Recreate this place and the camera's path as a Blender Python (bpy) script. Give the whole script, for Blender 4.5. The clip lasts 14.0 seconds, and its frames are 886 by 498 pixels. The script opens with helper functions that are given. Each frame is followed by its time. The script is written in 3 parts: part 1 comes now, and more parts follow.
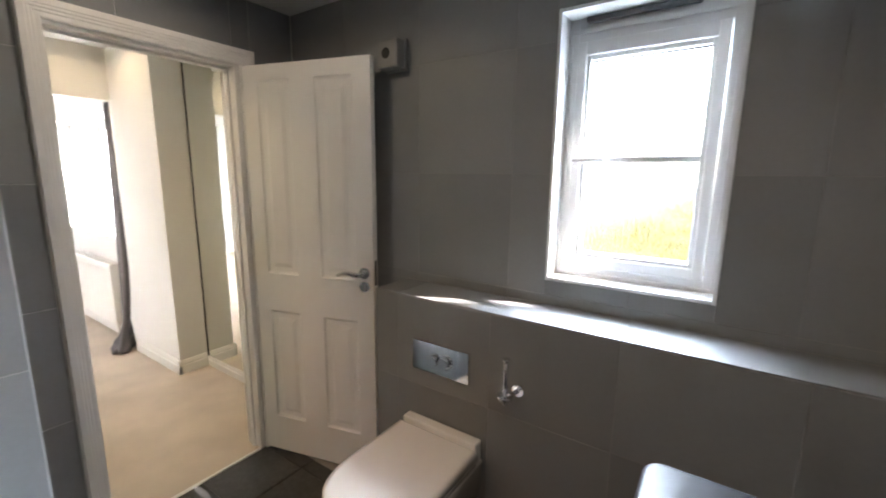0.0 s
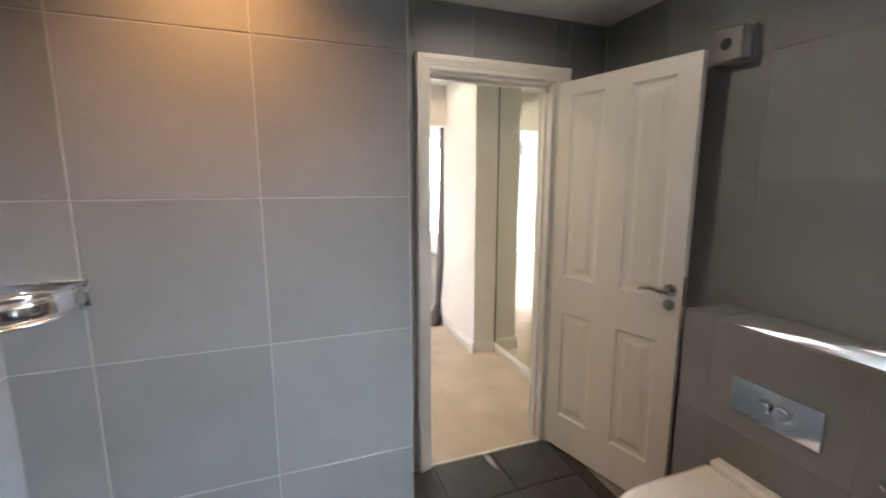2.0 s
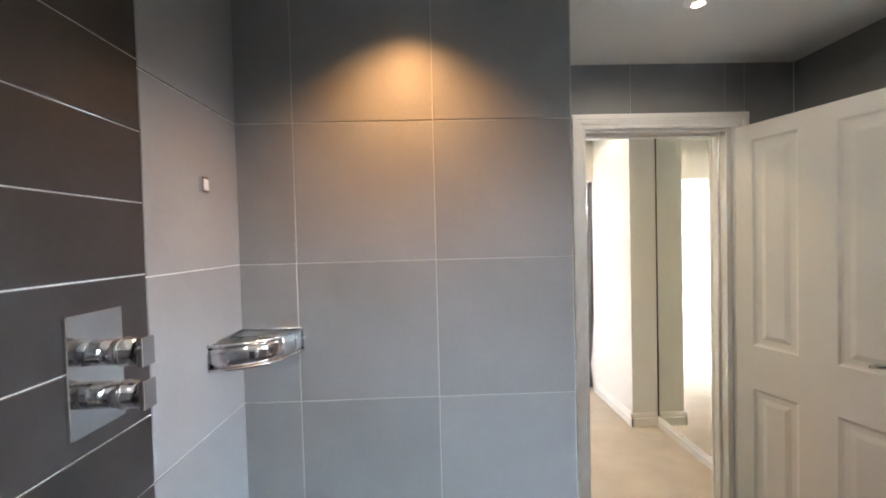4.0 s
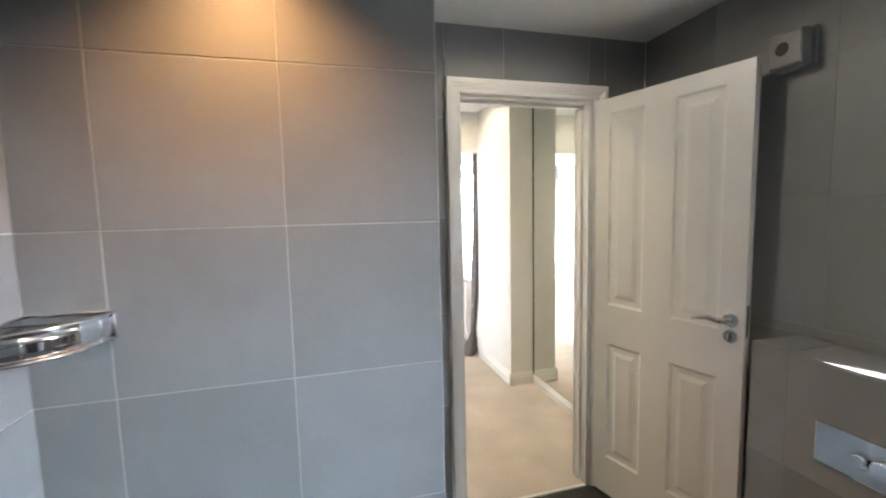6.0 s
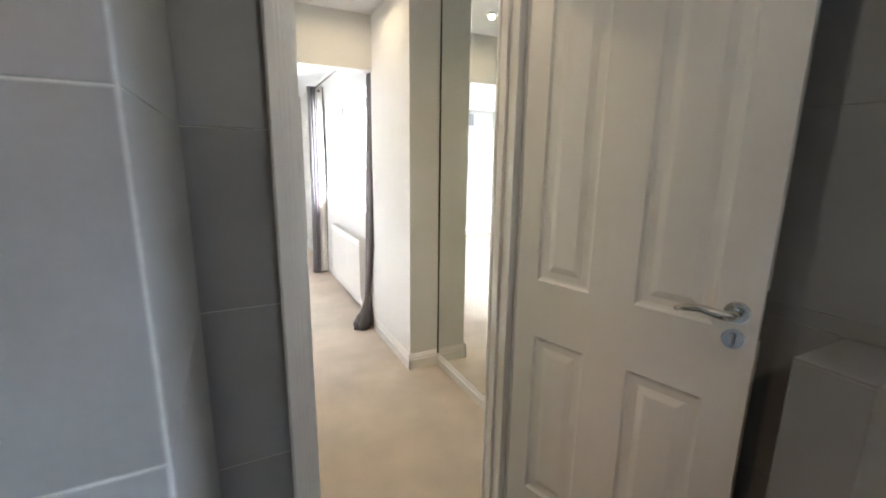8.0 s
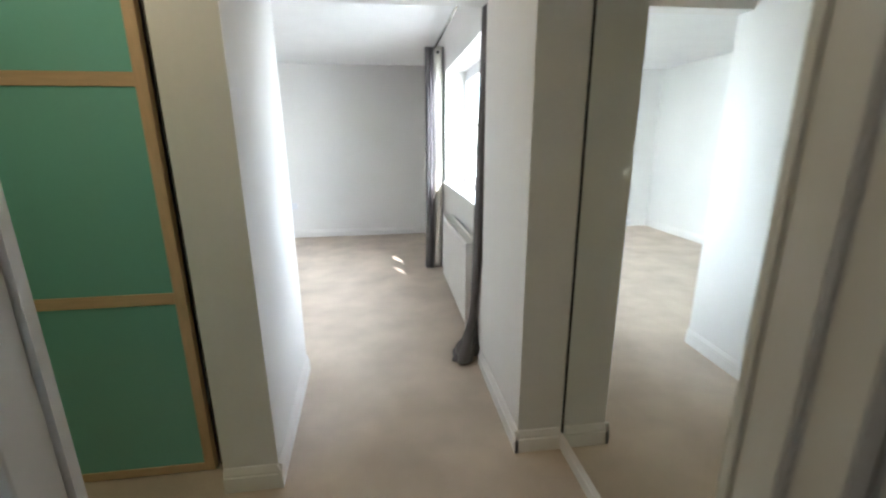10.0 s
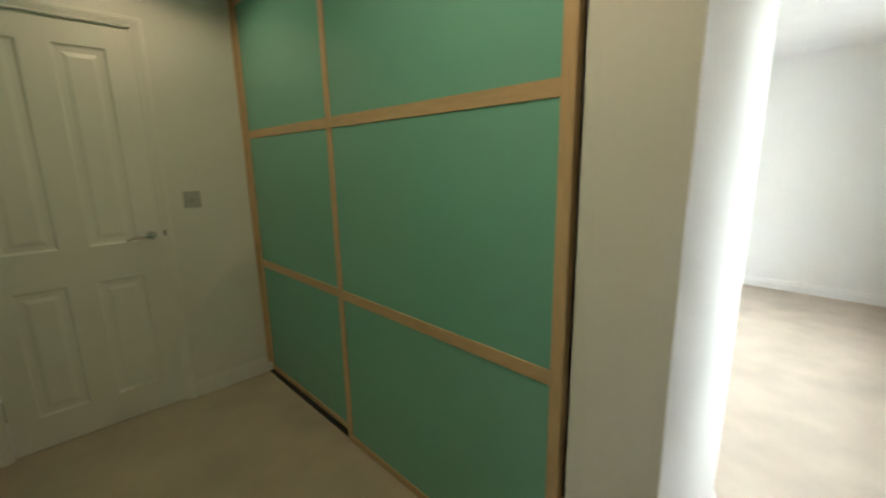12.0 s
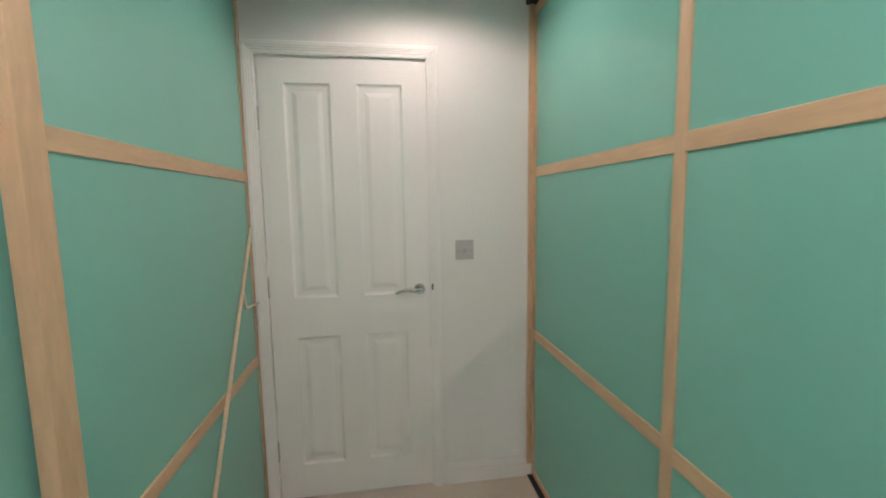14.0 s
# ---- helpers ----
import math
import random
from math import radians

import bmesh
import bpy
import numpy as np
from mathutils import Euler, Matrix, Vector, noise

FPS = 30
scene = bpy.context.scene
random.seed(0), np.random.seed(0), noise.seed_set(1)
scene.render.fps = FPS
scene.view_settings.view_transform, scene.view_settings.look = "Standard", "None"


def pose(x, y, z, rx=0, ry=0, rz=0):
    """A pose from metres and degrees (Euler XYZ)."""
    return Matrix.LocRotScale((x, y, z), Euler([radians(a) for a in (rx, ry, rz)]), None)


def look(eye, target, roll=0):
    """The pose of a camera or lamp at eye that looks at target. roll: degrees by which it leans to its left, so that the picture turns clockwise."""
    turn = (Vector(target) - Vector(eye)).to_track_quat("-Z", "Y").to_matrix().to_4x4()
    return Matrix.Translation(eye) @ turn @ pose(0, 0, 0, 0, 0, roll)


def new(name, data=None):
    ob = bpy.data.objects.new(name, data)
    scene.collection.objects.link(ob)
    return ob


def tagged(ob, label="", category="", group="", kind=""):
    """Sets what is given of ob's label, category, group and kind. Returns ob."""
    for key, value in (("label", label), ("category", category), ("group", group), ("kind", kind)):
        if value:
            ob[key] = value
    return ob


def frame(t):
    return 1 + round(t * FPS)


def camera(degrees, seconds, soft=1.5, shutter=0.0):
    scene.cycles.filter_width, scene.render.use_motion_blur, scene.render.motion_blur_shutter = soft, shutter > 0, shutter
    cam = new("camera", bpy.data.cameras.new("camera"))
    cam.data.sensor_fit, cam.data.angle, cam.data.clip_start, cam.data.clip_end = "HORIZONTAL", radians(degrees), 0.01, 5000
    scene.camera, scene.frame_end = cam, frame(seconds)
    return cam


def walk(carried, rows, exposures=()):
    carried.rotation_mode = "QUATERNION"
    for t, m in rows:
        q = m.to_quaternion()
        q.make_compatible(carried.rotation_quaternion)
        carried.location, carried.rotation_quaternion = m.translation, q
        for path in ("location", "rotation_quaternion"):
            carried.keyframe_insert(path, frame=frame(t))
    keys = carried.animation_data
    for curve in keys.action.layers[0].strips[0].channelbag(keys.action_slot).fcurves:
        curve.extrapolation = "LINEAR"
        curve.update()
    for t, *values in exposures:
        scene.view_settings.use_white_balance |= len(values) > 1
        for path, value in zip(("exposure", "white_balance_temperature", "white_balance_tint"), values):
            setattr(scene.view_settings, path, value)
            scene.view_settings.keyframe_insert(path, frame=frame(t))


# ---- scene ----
cam = camera(93.7, 14.0, soft=1.9, shutter=0.35)
PATH = [
    (0, (0.225, -1.398, 1.491), (1.852, -0.288, 1.142), 0.6),
    (0.5, (0.207, -1.369, 1.489), (1.675, -0.057, 1.137), 0.6),
    (1, (0.184, -1.344, 1.489), (1.447, 0.166, 1.137), 0.5),
    (1.5, (0.132, -1.322, 1.484), (1.119, 0.384, 1.145), 0.4),
    (2, (0.08, -1.319, 1.491), (0.756, 0.536, 1.174), -0.0),
    (2.5, (0.038, -1.325, 1.495), (0.411, 0.622, 1.231), -0.5),
    (3, (-0.001, -1.33, 1.501), (0.116, 0.659, 1.329), -1.1),
    (3.2, (-0.012, -1.338, 1.503), (0.027, 0.658, 1.375), -1.4),
    (5.3, (0.03, -1.331, 1.522), (0.206, 0.661, 1.495), -2.0),
    (5.5, (0.056, -1.311, 1.509), (0.324, 0.67, 1.439), -1.9),
    (6, (0.119, -1.249, 1.479), (0.638, 0.674, 1.293), -1.3),
    (6.5, (0.184, -1.129, 1.456), (0.913, 0.711, 1.17), -0.5),
    (7, (0.265, -0.948, 1.441), (1.131, 0.82, 1.09), -0.1),
    (7.2, (0.313, -0.891, 1.425), (1.209, 0.86, 1.064), 0.5),
    (9.3, (0.880, 0.077, 1.345), (1.530, 1.906, 0.862), -0.2),
    (9.5, (0.915, 0.147, 1.350), (1.475, 2.003, 0.856), -0.3),
    (10, (0.995, 0.336, 1.362), (1.246, 2.253, 0.850), -0.4),
    (10.5, (0.988, 0.500, 1.370), (0.867, 2.430, 0.861), -0.3),
    (11, (0.938, 0.701, 1.397), (0.360, 2.549, 0.899), -0.4),
    (11.5, (0.881, 0.851, 1.397), (-0.155, 2.498, 0.935), -1.0),
    (12, (0.739, 0.974, 1.388), (-0.665, 2.336, 0.975), -1.1),
    (12.5, (0.59, 1.086, 1.409), (-1.081, 2.122, 1.045), -0.9),
    (13, (0.427, 1.243, 1.42), (-1.423, 1.937, 1.111), -1.1),
    (13.5, (0.216, 1.287, 1.426), (-1.72, 1.72, 1.169), -0.8),
    (14, (-0.035, 1.226, 1.429), (-2.002, 1.513, 1.206), -0.9),
]
walk(cam, [(t, look(eye, target, roll)) for t, eye, target, roll in PATH],
     exposures=[(0, 3.86, 6750, 16), (1.5, 3.88, 7000, 19), (2.5, 4.15, 6450, 13), (3.2, 4.2, 6550, 15), (5.5, 4.25, 6250, 12), (7.2, 4.18, 6400, 13),
                (9.3, 2.8, 6100, 10), (11.2, 2.55, 6100, 8), (12, 2.95, 6650, 4), (12.5, 3.93, 7350, 2), (13.1, 4.2, 6200, 2), (13.5, 4.2, 5450, 17), (14, 4.25, 5250, 31)])

# ---- world, sun and lamps ----
SUN_AZ, SUN_EL = radians(-25), radians(44)   # travel of the light: azimuth from +y towards +x, height of the sun
world = bpy.data.worlds.new("sky")
scene.world = world
world.use_nodes = True
wn = world.node_tree
sky = wn.nodes.new("ShaderNodeTexSky")
sky.sky_type = "NISHITA"
sky.sun_disc = False
sky.sun_elevation = SUN_EL
sky.sun_rotation = SUN_AZ + math.pi
wn.links.new(sky.outputs[0], wn.nodes["Background"].inputs[0])
wn.nodes["Background"].inputs[1].default_value = 0.15

sun = new("sun", bpy.data.lights.new("sun", "SUN"))
sun.data.energy, sun.data.angle, sun.data.color = 2.2, radians(0.6), (1.0, 0.95, 0.88)
way = Vector((math.sin(SUN_AZ) * math.cos(SUN_EL), math.cos(SUN_AZ) * math.cos(SUN_EL), -math.sin(SUN_EL)))
sun.matrix_world = look((6, -6, 9), Vector((6, -6, 9)) + way)


def lamp(name, m, energy, colour, size=60, blend=0.6, radius=0.03):
    d = bpy.data.lights.new(name, "SPOT")
    d.energy, d.color, d.spot_size, d.spot_blend, d.shadow_soft_size = energy, colour, radians(size), blend, radius
    ob = new(name, d)
    ob.matrix_world = m
    return ob


def sky_panel(name, m, sx, sy, energy, colour=(0.86, 0.93, 1.0)):
    d = bpy.data.lights.new(name, "AREA")
    d.shape, d.size, d.size_y, d.energy, d.color = "RECTANGLE", sx, sy, energy, colour
    ob = new(name, d)
    ob.matrix_world = m
    return ob


WARM, ORANGE = (1.0, 0.78, 0.5), (1.0, 0.5, 0.18)
# the last bathroom spot is unseen, added as fill for door and east wall
BATH_SPOTS = [(0.905, 0.06), (-0.08, -0.22), (0.35, -1.3)]
# the middle passage spot is unseen, added as fill between the other two
HALL_SPOTS = [(-1.5, 1.4), (0.1, 1.24), (1.2, 2.14)]
lamp("shower_spot_lamp", look((-0.08, -0.22, 2.283), (-0.08, -0.12, 0)), 3.6, ORANGE, 120, 1.0)
lamp("bath_spot_lamp", look((0.905, 0.06, 2.283), (0.905, 0.06, 0)), 0.7, (1.0, 0.86, 0.66), 172, 0.4, 0.05)
# added fill lamp, its place chosen to brighten door, toilet and east wall
lamp("bath_spot_lamp", look((0.35, -1.3, 2.283), (0.35, -1.3, 0)), 2.1, (1.0, 0.83, 0.62), 165, 0.6, 0.04)
lamp("hall_spot_lamp", look((-1.5, 1.4, 2.383), (-1.5, 1.4, 0)), 0.9, WARM, 165, 0.4, 0.015)
# added fill lamp at a guessed place, brightens green glass and passage centre
lamp("hall_spot_lamp", look((0.1, 1.24, 2.383), (0.1, 1.24, 0)), 3.8, WARM, 168, 0.45, 0.045)
lamp("hall_spot_lamp", look((1.2, 2.14, 2.383), (1.2, 2.14, 0)), 0.5, WARM, 172, 0.35, 0.02)
sky_panel("bath_window_sky", look((3.2, -1.15, 2.5), (1.6, -1.12, 1.75)), 2.4, 1.5, 88, (0.68, 0.85, 1.0))
sky_panel("bedroom_window_sky", look((2.55, 3.55, 1.75), (1.45, 5.0, 0.65)), 1.6, 1.3, 42, (0.88, 0.94, 1.0))


# ---- materials ----
def mat(name, colour, rough=0.5, metal=0.0, grain=0.0, grain_scale=40.0, bump=0.0, stain=0.0, stain_scale=3.0,
        vary=0.0, coat=0.0, spec=0.5, stretch=(1, 1, 1), transmission=0.0, rough_vary=0.0):
    m = bpy.data.materials.new(name)
    m.use_nodes = True
    n, l = m.node_tree.nodes, m.node_tree.links
    b = n["Principled BSDF"]
    b.inputs["Roughness"].default_value = rough
    b.inputs["Metallic"].default_value = metal
    b.inputs["Coat Weight"].default_value = coat
    b.inputs["Specular IOR Level"].default_value = spec
    b.inputs["Transmission Weight"].default_value = transmission
    co = n.new("ShaderNodeTexCoord")
    mp = n.new("ShaderNodeMapping")
    mp.inputs["Scale"].default_value = stretch
    l.new(co.outputs["Object"], mp.inputs[0])
    fine = n.new("ShaderNodeTexNoise")
    fine.inputs["Scale"].default_value, fine.inputs["Detail"].default_value = grain_scale, 6
    l.new(mp.outputs[0], fine.inputs[0])
    big = n.new("ShaderNodeTexNoise")
    big.inputs["Scale"].default_value, big.inputs["Detail"].default_value = stain_scale, 4
    l.new(mp.outputs[0], big.inputs[0])
    info = n.new("ShaderNodeObjectInfo")

    def scaled(sock, amount):
        r = n.new("ShaderNodeMapRange")
        r.inputs["To Min"].default_value, r.inputs["To Max"].default_value = 1 - amount, 1 + amount
        if sock.name != "Random":
            r.inputs["From Min"].default_value, r.inputs["From Max"].default_value = 0.3, 0.7
        l.new(sock, r.inputs["Value"])
        return r.outputs[0]

    def times(a, c):
        k = n.new("ShaderNodeMath")
        k.operation = "MULTIPLY"
        l.new(a, k.inputs[0])
        l.new(c, k.inputs[1])
        return k.outputs[0]
    f = times(times(scaled(fine.outputs[0], grain), scaled(big.outputs[0], stain)), scaled(info.outputs["Random"], vary))
    mix = n.new("ShaderNodeVectorMath")
    mix.operation = "SCALE"
    mix.inputs[0].default_value = colour
    l.new(f, mix.inputs["Scale"])
    l.new(mix.outputs[0], b.inputs["Base Color"])
    if rough_vary:
        rr = n.new("ShaderNodeMapRange")
        rr.inputs["To Min"].default_value, rr.inputs["To Max"].default_value = max(0, rough - rough_vary), min(1, rough + rough_vary)
        rr.inputs["From Min"].default_value, rr.inputs["From Max"].default_value = 0.3, 0.7
        l.new(big.outputs[0], rr.inputs["Value"])
        l.new(rr.outputs[0], b.inputs["Roughness"])
    if bump:
        bp = n.new("ShaderNodeBump")
        bp.inputs["Strength"].default_value, bp.inputs["Distance"].default_value = bump, 0.004
        l.new(fine.outputs[0], bp.inputs["Height"])
        l.new(bp.outputs[0], b.inputs["Normal"])
    return m


def glow(name, colour, strength):
    m = bpy.data.materials.new(name)
    m.use_nodes = True
    b = m.node_tree.nodes["Principled BSDF"]
    b.inputs["Base Color"].default_value = (0.9, 0.9, 0.9, 1)
    b.inputs["Emission Color"].default_value = (*colour, 1)
    b.inputs["Emission Strength"].default_value = strength
    return m


TILE = mat("grey_porcelain", (0.237, 0.241, 0.243), 0.48, grain=0.02, grain_scale=70, bump=0.03, stain=0.07, stain_scale=2.5, vary=0.09, rough_vary=0.08)
GROUT = mat("pale_grout", (0.42, 0.405, 0.39), 0.9, grain=0.1, grain_scale=120, bump=0.1)
GROUT_GREY = mat("grey_grout", (0.31, 0.3, 0.29), 0.9, grain=0.1, grain_scale=120, bump=0.1)
GROUT_PALE = mat("white_grout", (0.75, 0.73, 0.7), 0.9, grain=0.1, grain_scale=120, bump=0.1)
DARK_TILE = mat("dark_brown_tile", (0.035, 0.03, 0.028), 0.33, grain=0.1, grain_scale=60, stain=0.06, vary=0.1)
DARK_GLOSS = mat("polished_dark_slab", (0.022, 0.02, 0.022), 0.3, grain=0.15, grain_scale=30, stain=0.2, spec=0.14, rough_vary=0.04)
FLOOR_TILE = mat("charcoal_floor_tile", (0.035, 0.035, 0.036), 0.45, grain=0.3, grain_scale=50, bump=0.15, stain=0.3, stain_scale=7, vary=0.15, rough_vary=0.1)
PLASTER = mat("white_wall_paint", (0.78, 0.765, 0.735), 0.85, grain=0.01, grain_scale=60, bump=0.015, stain=0.02, stain_scale=1.5)
CEILING = mat("white_ceiling_paint", (0.8, 0.8, 0.79), 0.9, grain=0.015, grain_scale=120, bump=0.05, stain=0.02)
GLOSS = mat("white_gloss_paint", (0.8, 0.78, 0.75), 0.32, grain=0.01, grain_scale=25, bump=0.012, stain=0.02, stretch=(1, 1, 0.15))
UPVC = mat("white_window_plastic", (0.74, 0.75, 0.76), 0.3, grain=0.01, stain=0.02)
CARPET = mat("beige_carpet", (0.6, 0.51, 0.42), 0.95, grain=0.16, grain_scale=260, bump=0.9, stain=0.12, stain_scale=3.0, spec=0.1)
CERAMIC = mat("white_ceramic", (0.8, 0.78, 0.74), 0.12, grain=0.005, stain=0.01, coat=0.3)
CHROME = mat("polished_chrome", (0.75, 0.76, 0.78), 0.08, 1.0, grain=0.02, stain=0.03, rough_vary=0.03)
SATIN = mat("satin_steel", (0.66, 0.65, 0.63), 0.17, 1.0, grain=0.05, stain=0.05, rough_vary=0.05)
# black plastic parts, and the painted shade of gaps and holes
DARK = mat("black_plastic_and_shade", (0.012, 0.012, 0.013), 0.5, grain=0.1, stain=0.1)
GREY_PLASTIC = mat("grey_plastic", (0.4, 0.4, 0.4), 0.45, grain=0.03, stain=0.05)
FAN_GREY = mat("mid_grey_plastic", (0.26, 0.255, 0.25), 0.4, grain=0.03, stain=0.05)
BLIND = mat("dark_grey_vent_plastic", (0.1, 0.1, 0.11), 0.5, grain=0.05, stain=0.05)
OAK = mat("light_oak", (0.6, 0.415, 0.245), 0.42, grain=0.07, grain_scale=14, bump=0.04, stain=0.05, stain_scale=5, stretch=(1, 6, 6), vary=0.04)
OAK_UP = mat("light_oak_upright", (0.6, 0.415, 0.245), 0.42, grain=0.07, grain_scale=14, bump=0.04, stain=0.05, stain_scale=5, stretch=(6, 6, 1), vary=0.04)
GREEN = mat("sea_green_glass", (0.215, 0.5, 0.42), 0.05, grain=0.01, grain_scale=60, stain=0.025, stain_scale=1.2, coat=0.0, vary=0.02, rough_vary=0.015)
CURTAIN = mat("taupe_grey_satin", (0.125, 0.113, 0.115), 0.4, grain=0.12, grain_scale=300, bump=0.3, stain=0.1, stretch=(1, 1, 0.1))
LINING = mat("cream_lining", (0.68, 0.65, 0.58), 0.9, grain=0.05, grain_scale=300, bump=0.2, stain=0.03)
MIRROR = mat("mirror_silver", (0.87, 0.9, 0.87), 0.015, 1.0, grain=0.0, stain=0.004)
PALE_WOOD = mat("pale_pine", (0.68, 0.55, 0.36), 0.5, grain=0.12, grain_scale=20, stretch=(6, 6, 1), stain=0.06)
LAMP_GLOW = glow("lamp_glow", (1.0, 0.78, 0.5), 6)
JET_GLOW = glow("led_white", (0.9, 0.95, 1.0), 2.5)
GROUND = mat("grass_ground", (0.05, 0.07, 0.02), 0.95, grain=0.3, grain_scale=4, stain=0.3, stain_scale=0.2)
LEAF = mat("yellow_green_leaf", (0.24, 0.155, 0.003), 0.6, grain=0.2, stain=0.2, vary=0.1)


def glass(name, rough, waves=0.0):
    m = bpy.data.materials.new(name)
    m.use_nodes = True
    n, l = m.node_tree.nodes, m.node_tree.links
    b = n["Principled BSDF"]
    b.inputs["Transmission Weight"].default_value = 1.0
    b.inputs["Roughness"].default_value = rough
    b.inputs["IOR"].default_value = 1.2 if waves else 1.05
    b.inputs["Base Color"].default_value = (0.97, 0.98, 0.97, 1)
    if waves:
        co = n.new("ShaderNodeTexCoord")
        mp = n.new("ShaderNodeMapping")
        mp.inputs["Scale"].default_value = (1, 90, 14)
        ns = n.new("ShaderNodeTexNoise")
        ns.inputs["Scale"].default_value, ns.inputs["Detail"].default_value = 1.0, 2
        bp = n.new("ShaderNodeBump")
        bp.inputs["Strength"].default_value, bp.inputs["Distance"].default_value = waves, 0.018
        l.new(co.outputs["Object"], mp.inputs[0])
        l.new(mp.outputs[0], ns.inputs[0])
        l.new(ns.outputs[0], bp.inputs["Height"])
        l.new(bp.outputs[0], b.inputs["Normal"])
    return m


CLEAR = glass("clear_glass", 0.0)
OBSCURE = glass("rippled_glass", 0.07, 1.0)


# ---- building helpers ----
def box(bm, x0, x1, y0, y1, z0, z1, bevel=0.0, segments=2):
    vs = [bm.verts.new((x, y, z)) for x in (x0, x1) for y in (y0, y1) for z in (z0, z1)]
    fs = [bm.faces.new([vs[i] for i in q]) for q in
          ((0, 1, 3, 2), (4, 6, 7, 5), (0, 4, 5, 1), (2, 3, 7, 6), (0, 2, 6, 4), (1, 5, 7, 3))]
    if bevel:
        es = list({e for f in fs for e in f.edges})
        bmesh.ops.bevel(bm, geom=es, offset=bevel, segments=segments, affect="EDGES", profile=0.6)
    return bm


def boxed(*a, **k):
    return box(bmesh.new(), *a, **k)


def tube(bm, a, b, r, n=16, r2=None, caps=True):
    a, b = Vector(a), Vector(b)
    q = (b - a).to_track_quat("Z", "Y")
    rings = []
    for p, rr in ((a, r), (b, r if r2 is None else r2)):
        rings.append([bm.verts.new(p + q @ Vector((rr * math.cos(i * math.tau / n), rr * math.sin(i * math.tau / n), 0))) for i in range(n)])
    for i in range(n):
        f = bm.faces.new((rings[0][i], rings[0][(i + 1) % n], rings[1][(i + 1) % n], rings[1][i]))
        f.smooth = True
    if caps:
        bm.faces.new(rings[0][::-1])
        bm.faces.new(rings[1])
    return bm


def bent(bm, pts, r, n=10):
    """A round rod along points."""
    pts = [Vector(p) for p in pts]
    rings = []
    for i, p in enumerate(pts):
        d = (pts[min(i + 1, len(pts) - 1)] - pts[max(i - 1, 0)]).normalized()
        q = d.to_track_quat("Z", "Y")
        rr = r[i] if isinstance(r, (list, tuple)) else r
        rings.append([bm.verts.new(p + q @ Vector((rr * math.cos(k * math.tau / n), rr * math.sin(k * math.tau / n), 0))) for k in range(n)])
    for a, b in zip(rings, rings[1:]):
        for k in range(n):
            f = bm.faces.new((a[k], a[(k + 1) % n], b[(k + 1) % n], b[k]))
            f.smooth = True
    bm.faces.new(rings[0][::-1])
    bm.faces.new(rings[-1])
    return bm


def loft(bm, rings, smooth=True, cap=True):
    """Joins rings of equally many points."""
    vr = [[bm.verts.new(p) for p in ring] for ring in rings]
    n = len(vr[0])
    for a, b in zip(vr, vr[1:]):
        for k in range(n):
            f = bm.faces.new((a[k], a[(k + 1) % n], b[(k + 1) % n], b[k]))
            f.smooth = smooth
    if cap:
        bm.faces.new(vr[0][::-1])
        bm.faces.new(vr[-1])
    return bm


def mesh_of(name, bm, material):
    bmesh.ops.recalc_face_normals(bm, faces=bm.faces[:])
    me = bpy.data.meshes.new(name)
    bm.to_mesh(me)
    bm.free()
    for m in (material if isinstance(material, (list, tuple)) else [material]):
        me.materials.append(m)
    return me


def part(name, bm, material, parent=None, label=""):
    ob = new(name, mesh_of(name, bm, material))
    if parent:
        ob.parent = parent
    if label:
        ob["label"] = label
    return ob


def thing(name, label, category, at=(0, 0, 0), kind="", group=""):
    ob = new(name)
    ob.location = at
    ob.empty_display_size = 0.05
    return tagged(ob, label, category, group, kind)


def solid(name, bm, material, label, category="", kind="structure"):
    return tagged(part(name, bm, material), label, category, kind=kind)


def pieces(name, parent, cells, depth, material, plane, at, gap=0.0015, bevel=0.0015):
    """Thin bevelled pieces on a plane: cells are (u0, u1, v0, v1); plane 'x+', 'x-', 'y-' or 'z+' is the way they face, at is the wall's face."""
    made = {}
    for u0, u1, v0, v1 in cells:
        w, h = round(u1 - u0 - 2 * gap, 4), round(v1 - v0 - 2 * gap, 4)
        if w < 0.006 or h < 0.006:
            continue
        if (w, h) not in made:
            bm = bmesh.new()
            lo, hi = [], []
            for su, sv in ((-1, -1), (1, -1), (1, 1), (-1, 1)):
                lo.append((su * w / 2, sv * h / 2, 0))
                hi.append((su * (w / 2 - bevel), sv * (h / 2 - bevel), depth))
            mid = [(x, y, depth - bevel) for x, y, _ in lo]
            loft(bm, [lo, mid, hi], smooth=False)
            made[w, h] = mesh_of(name, bm, material)
        ob = new(name, made[w, h])
        ob.parent = parent
        u, v = (u0 + u1) / 2, (v0 + v1) / 2
        turn = {"x-": Matrix(((0, 0, -1), (-1, 0, 0), (0, 1, 0))), "x+": Matrix(((0, 0, 1), (1, 0, 0), (0, 1, 0))),
                "y-": Matrix(((1, 0, 0), (0, 0, -1), (0, 1, 0))), "z+": Matrix.Identity(3)}[plane]
        place = {"x-": (at, u, v), "x+": (at, u, v), "y-": (u, at, v), "z+": (u, v, at)}[plane]
        ob.matrix_local = Matrix.Translation(place) @ turn.to_4x4()


def cut(lo, hi, first, pitch):
    """The steps of a grid between lo and hi."""
    k = math.ceil((lo - first) / pitch + 1e-6)
    marks = [lo]
    while first + k * pitch < hi - 1e-6:
        marks.append(first + k * pitch)
        k += 1
    return list(zip(marks, marks[1:] + [hi]))


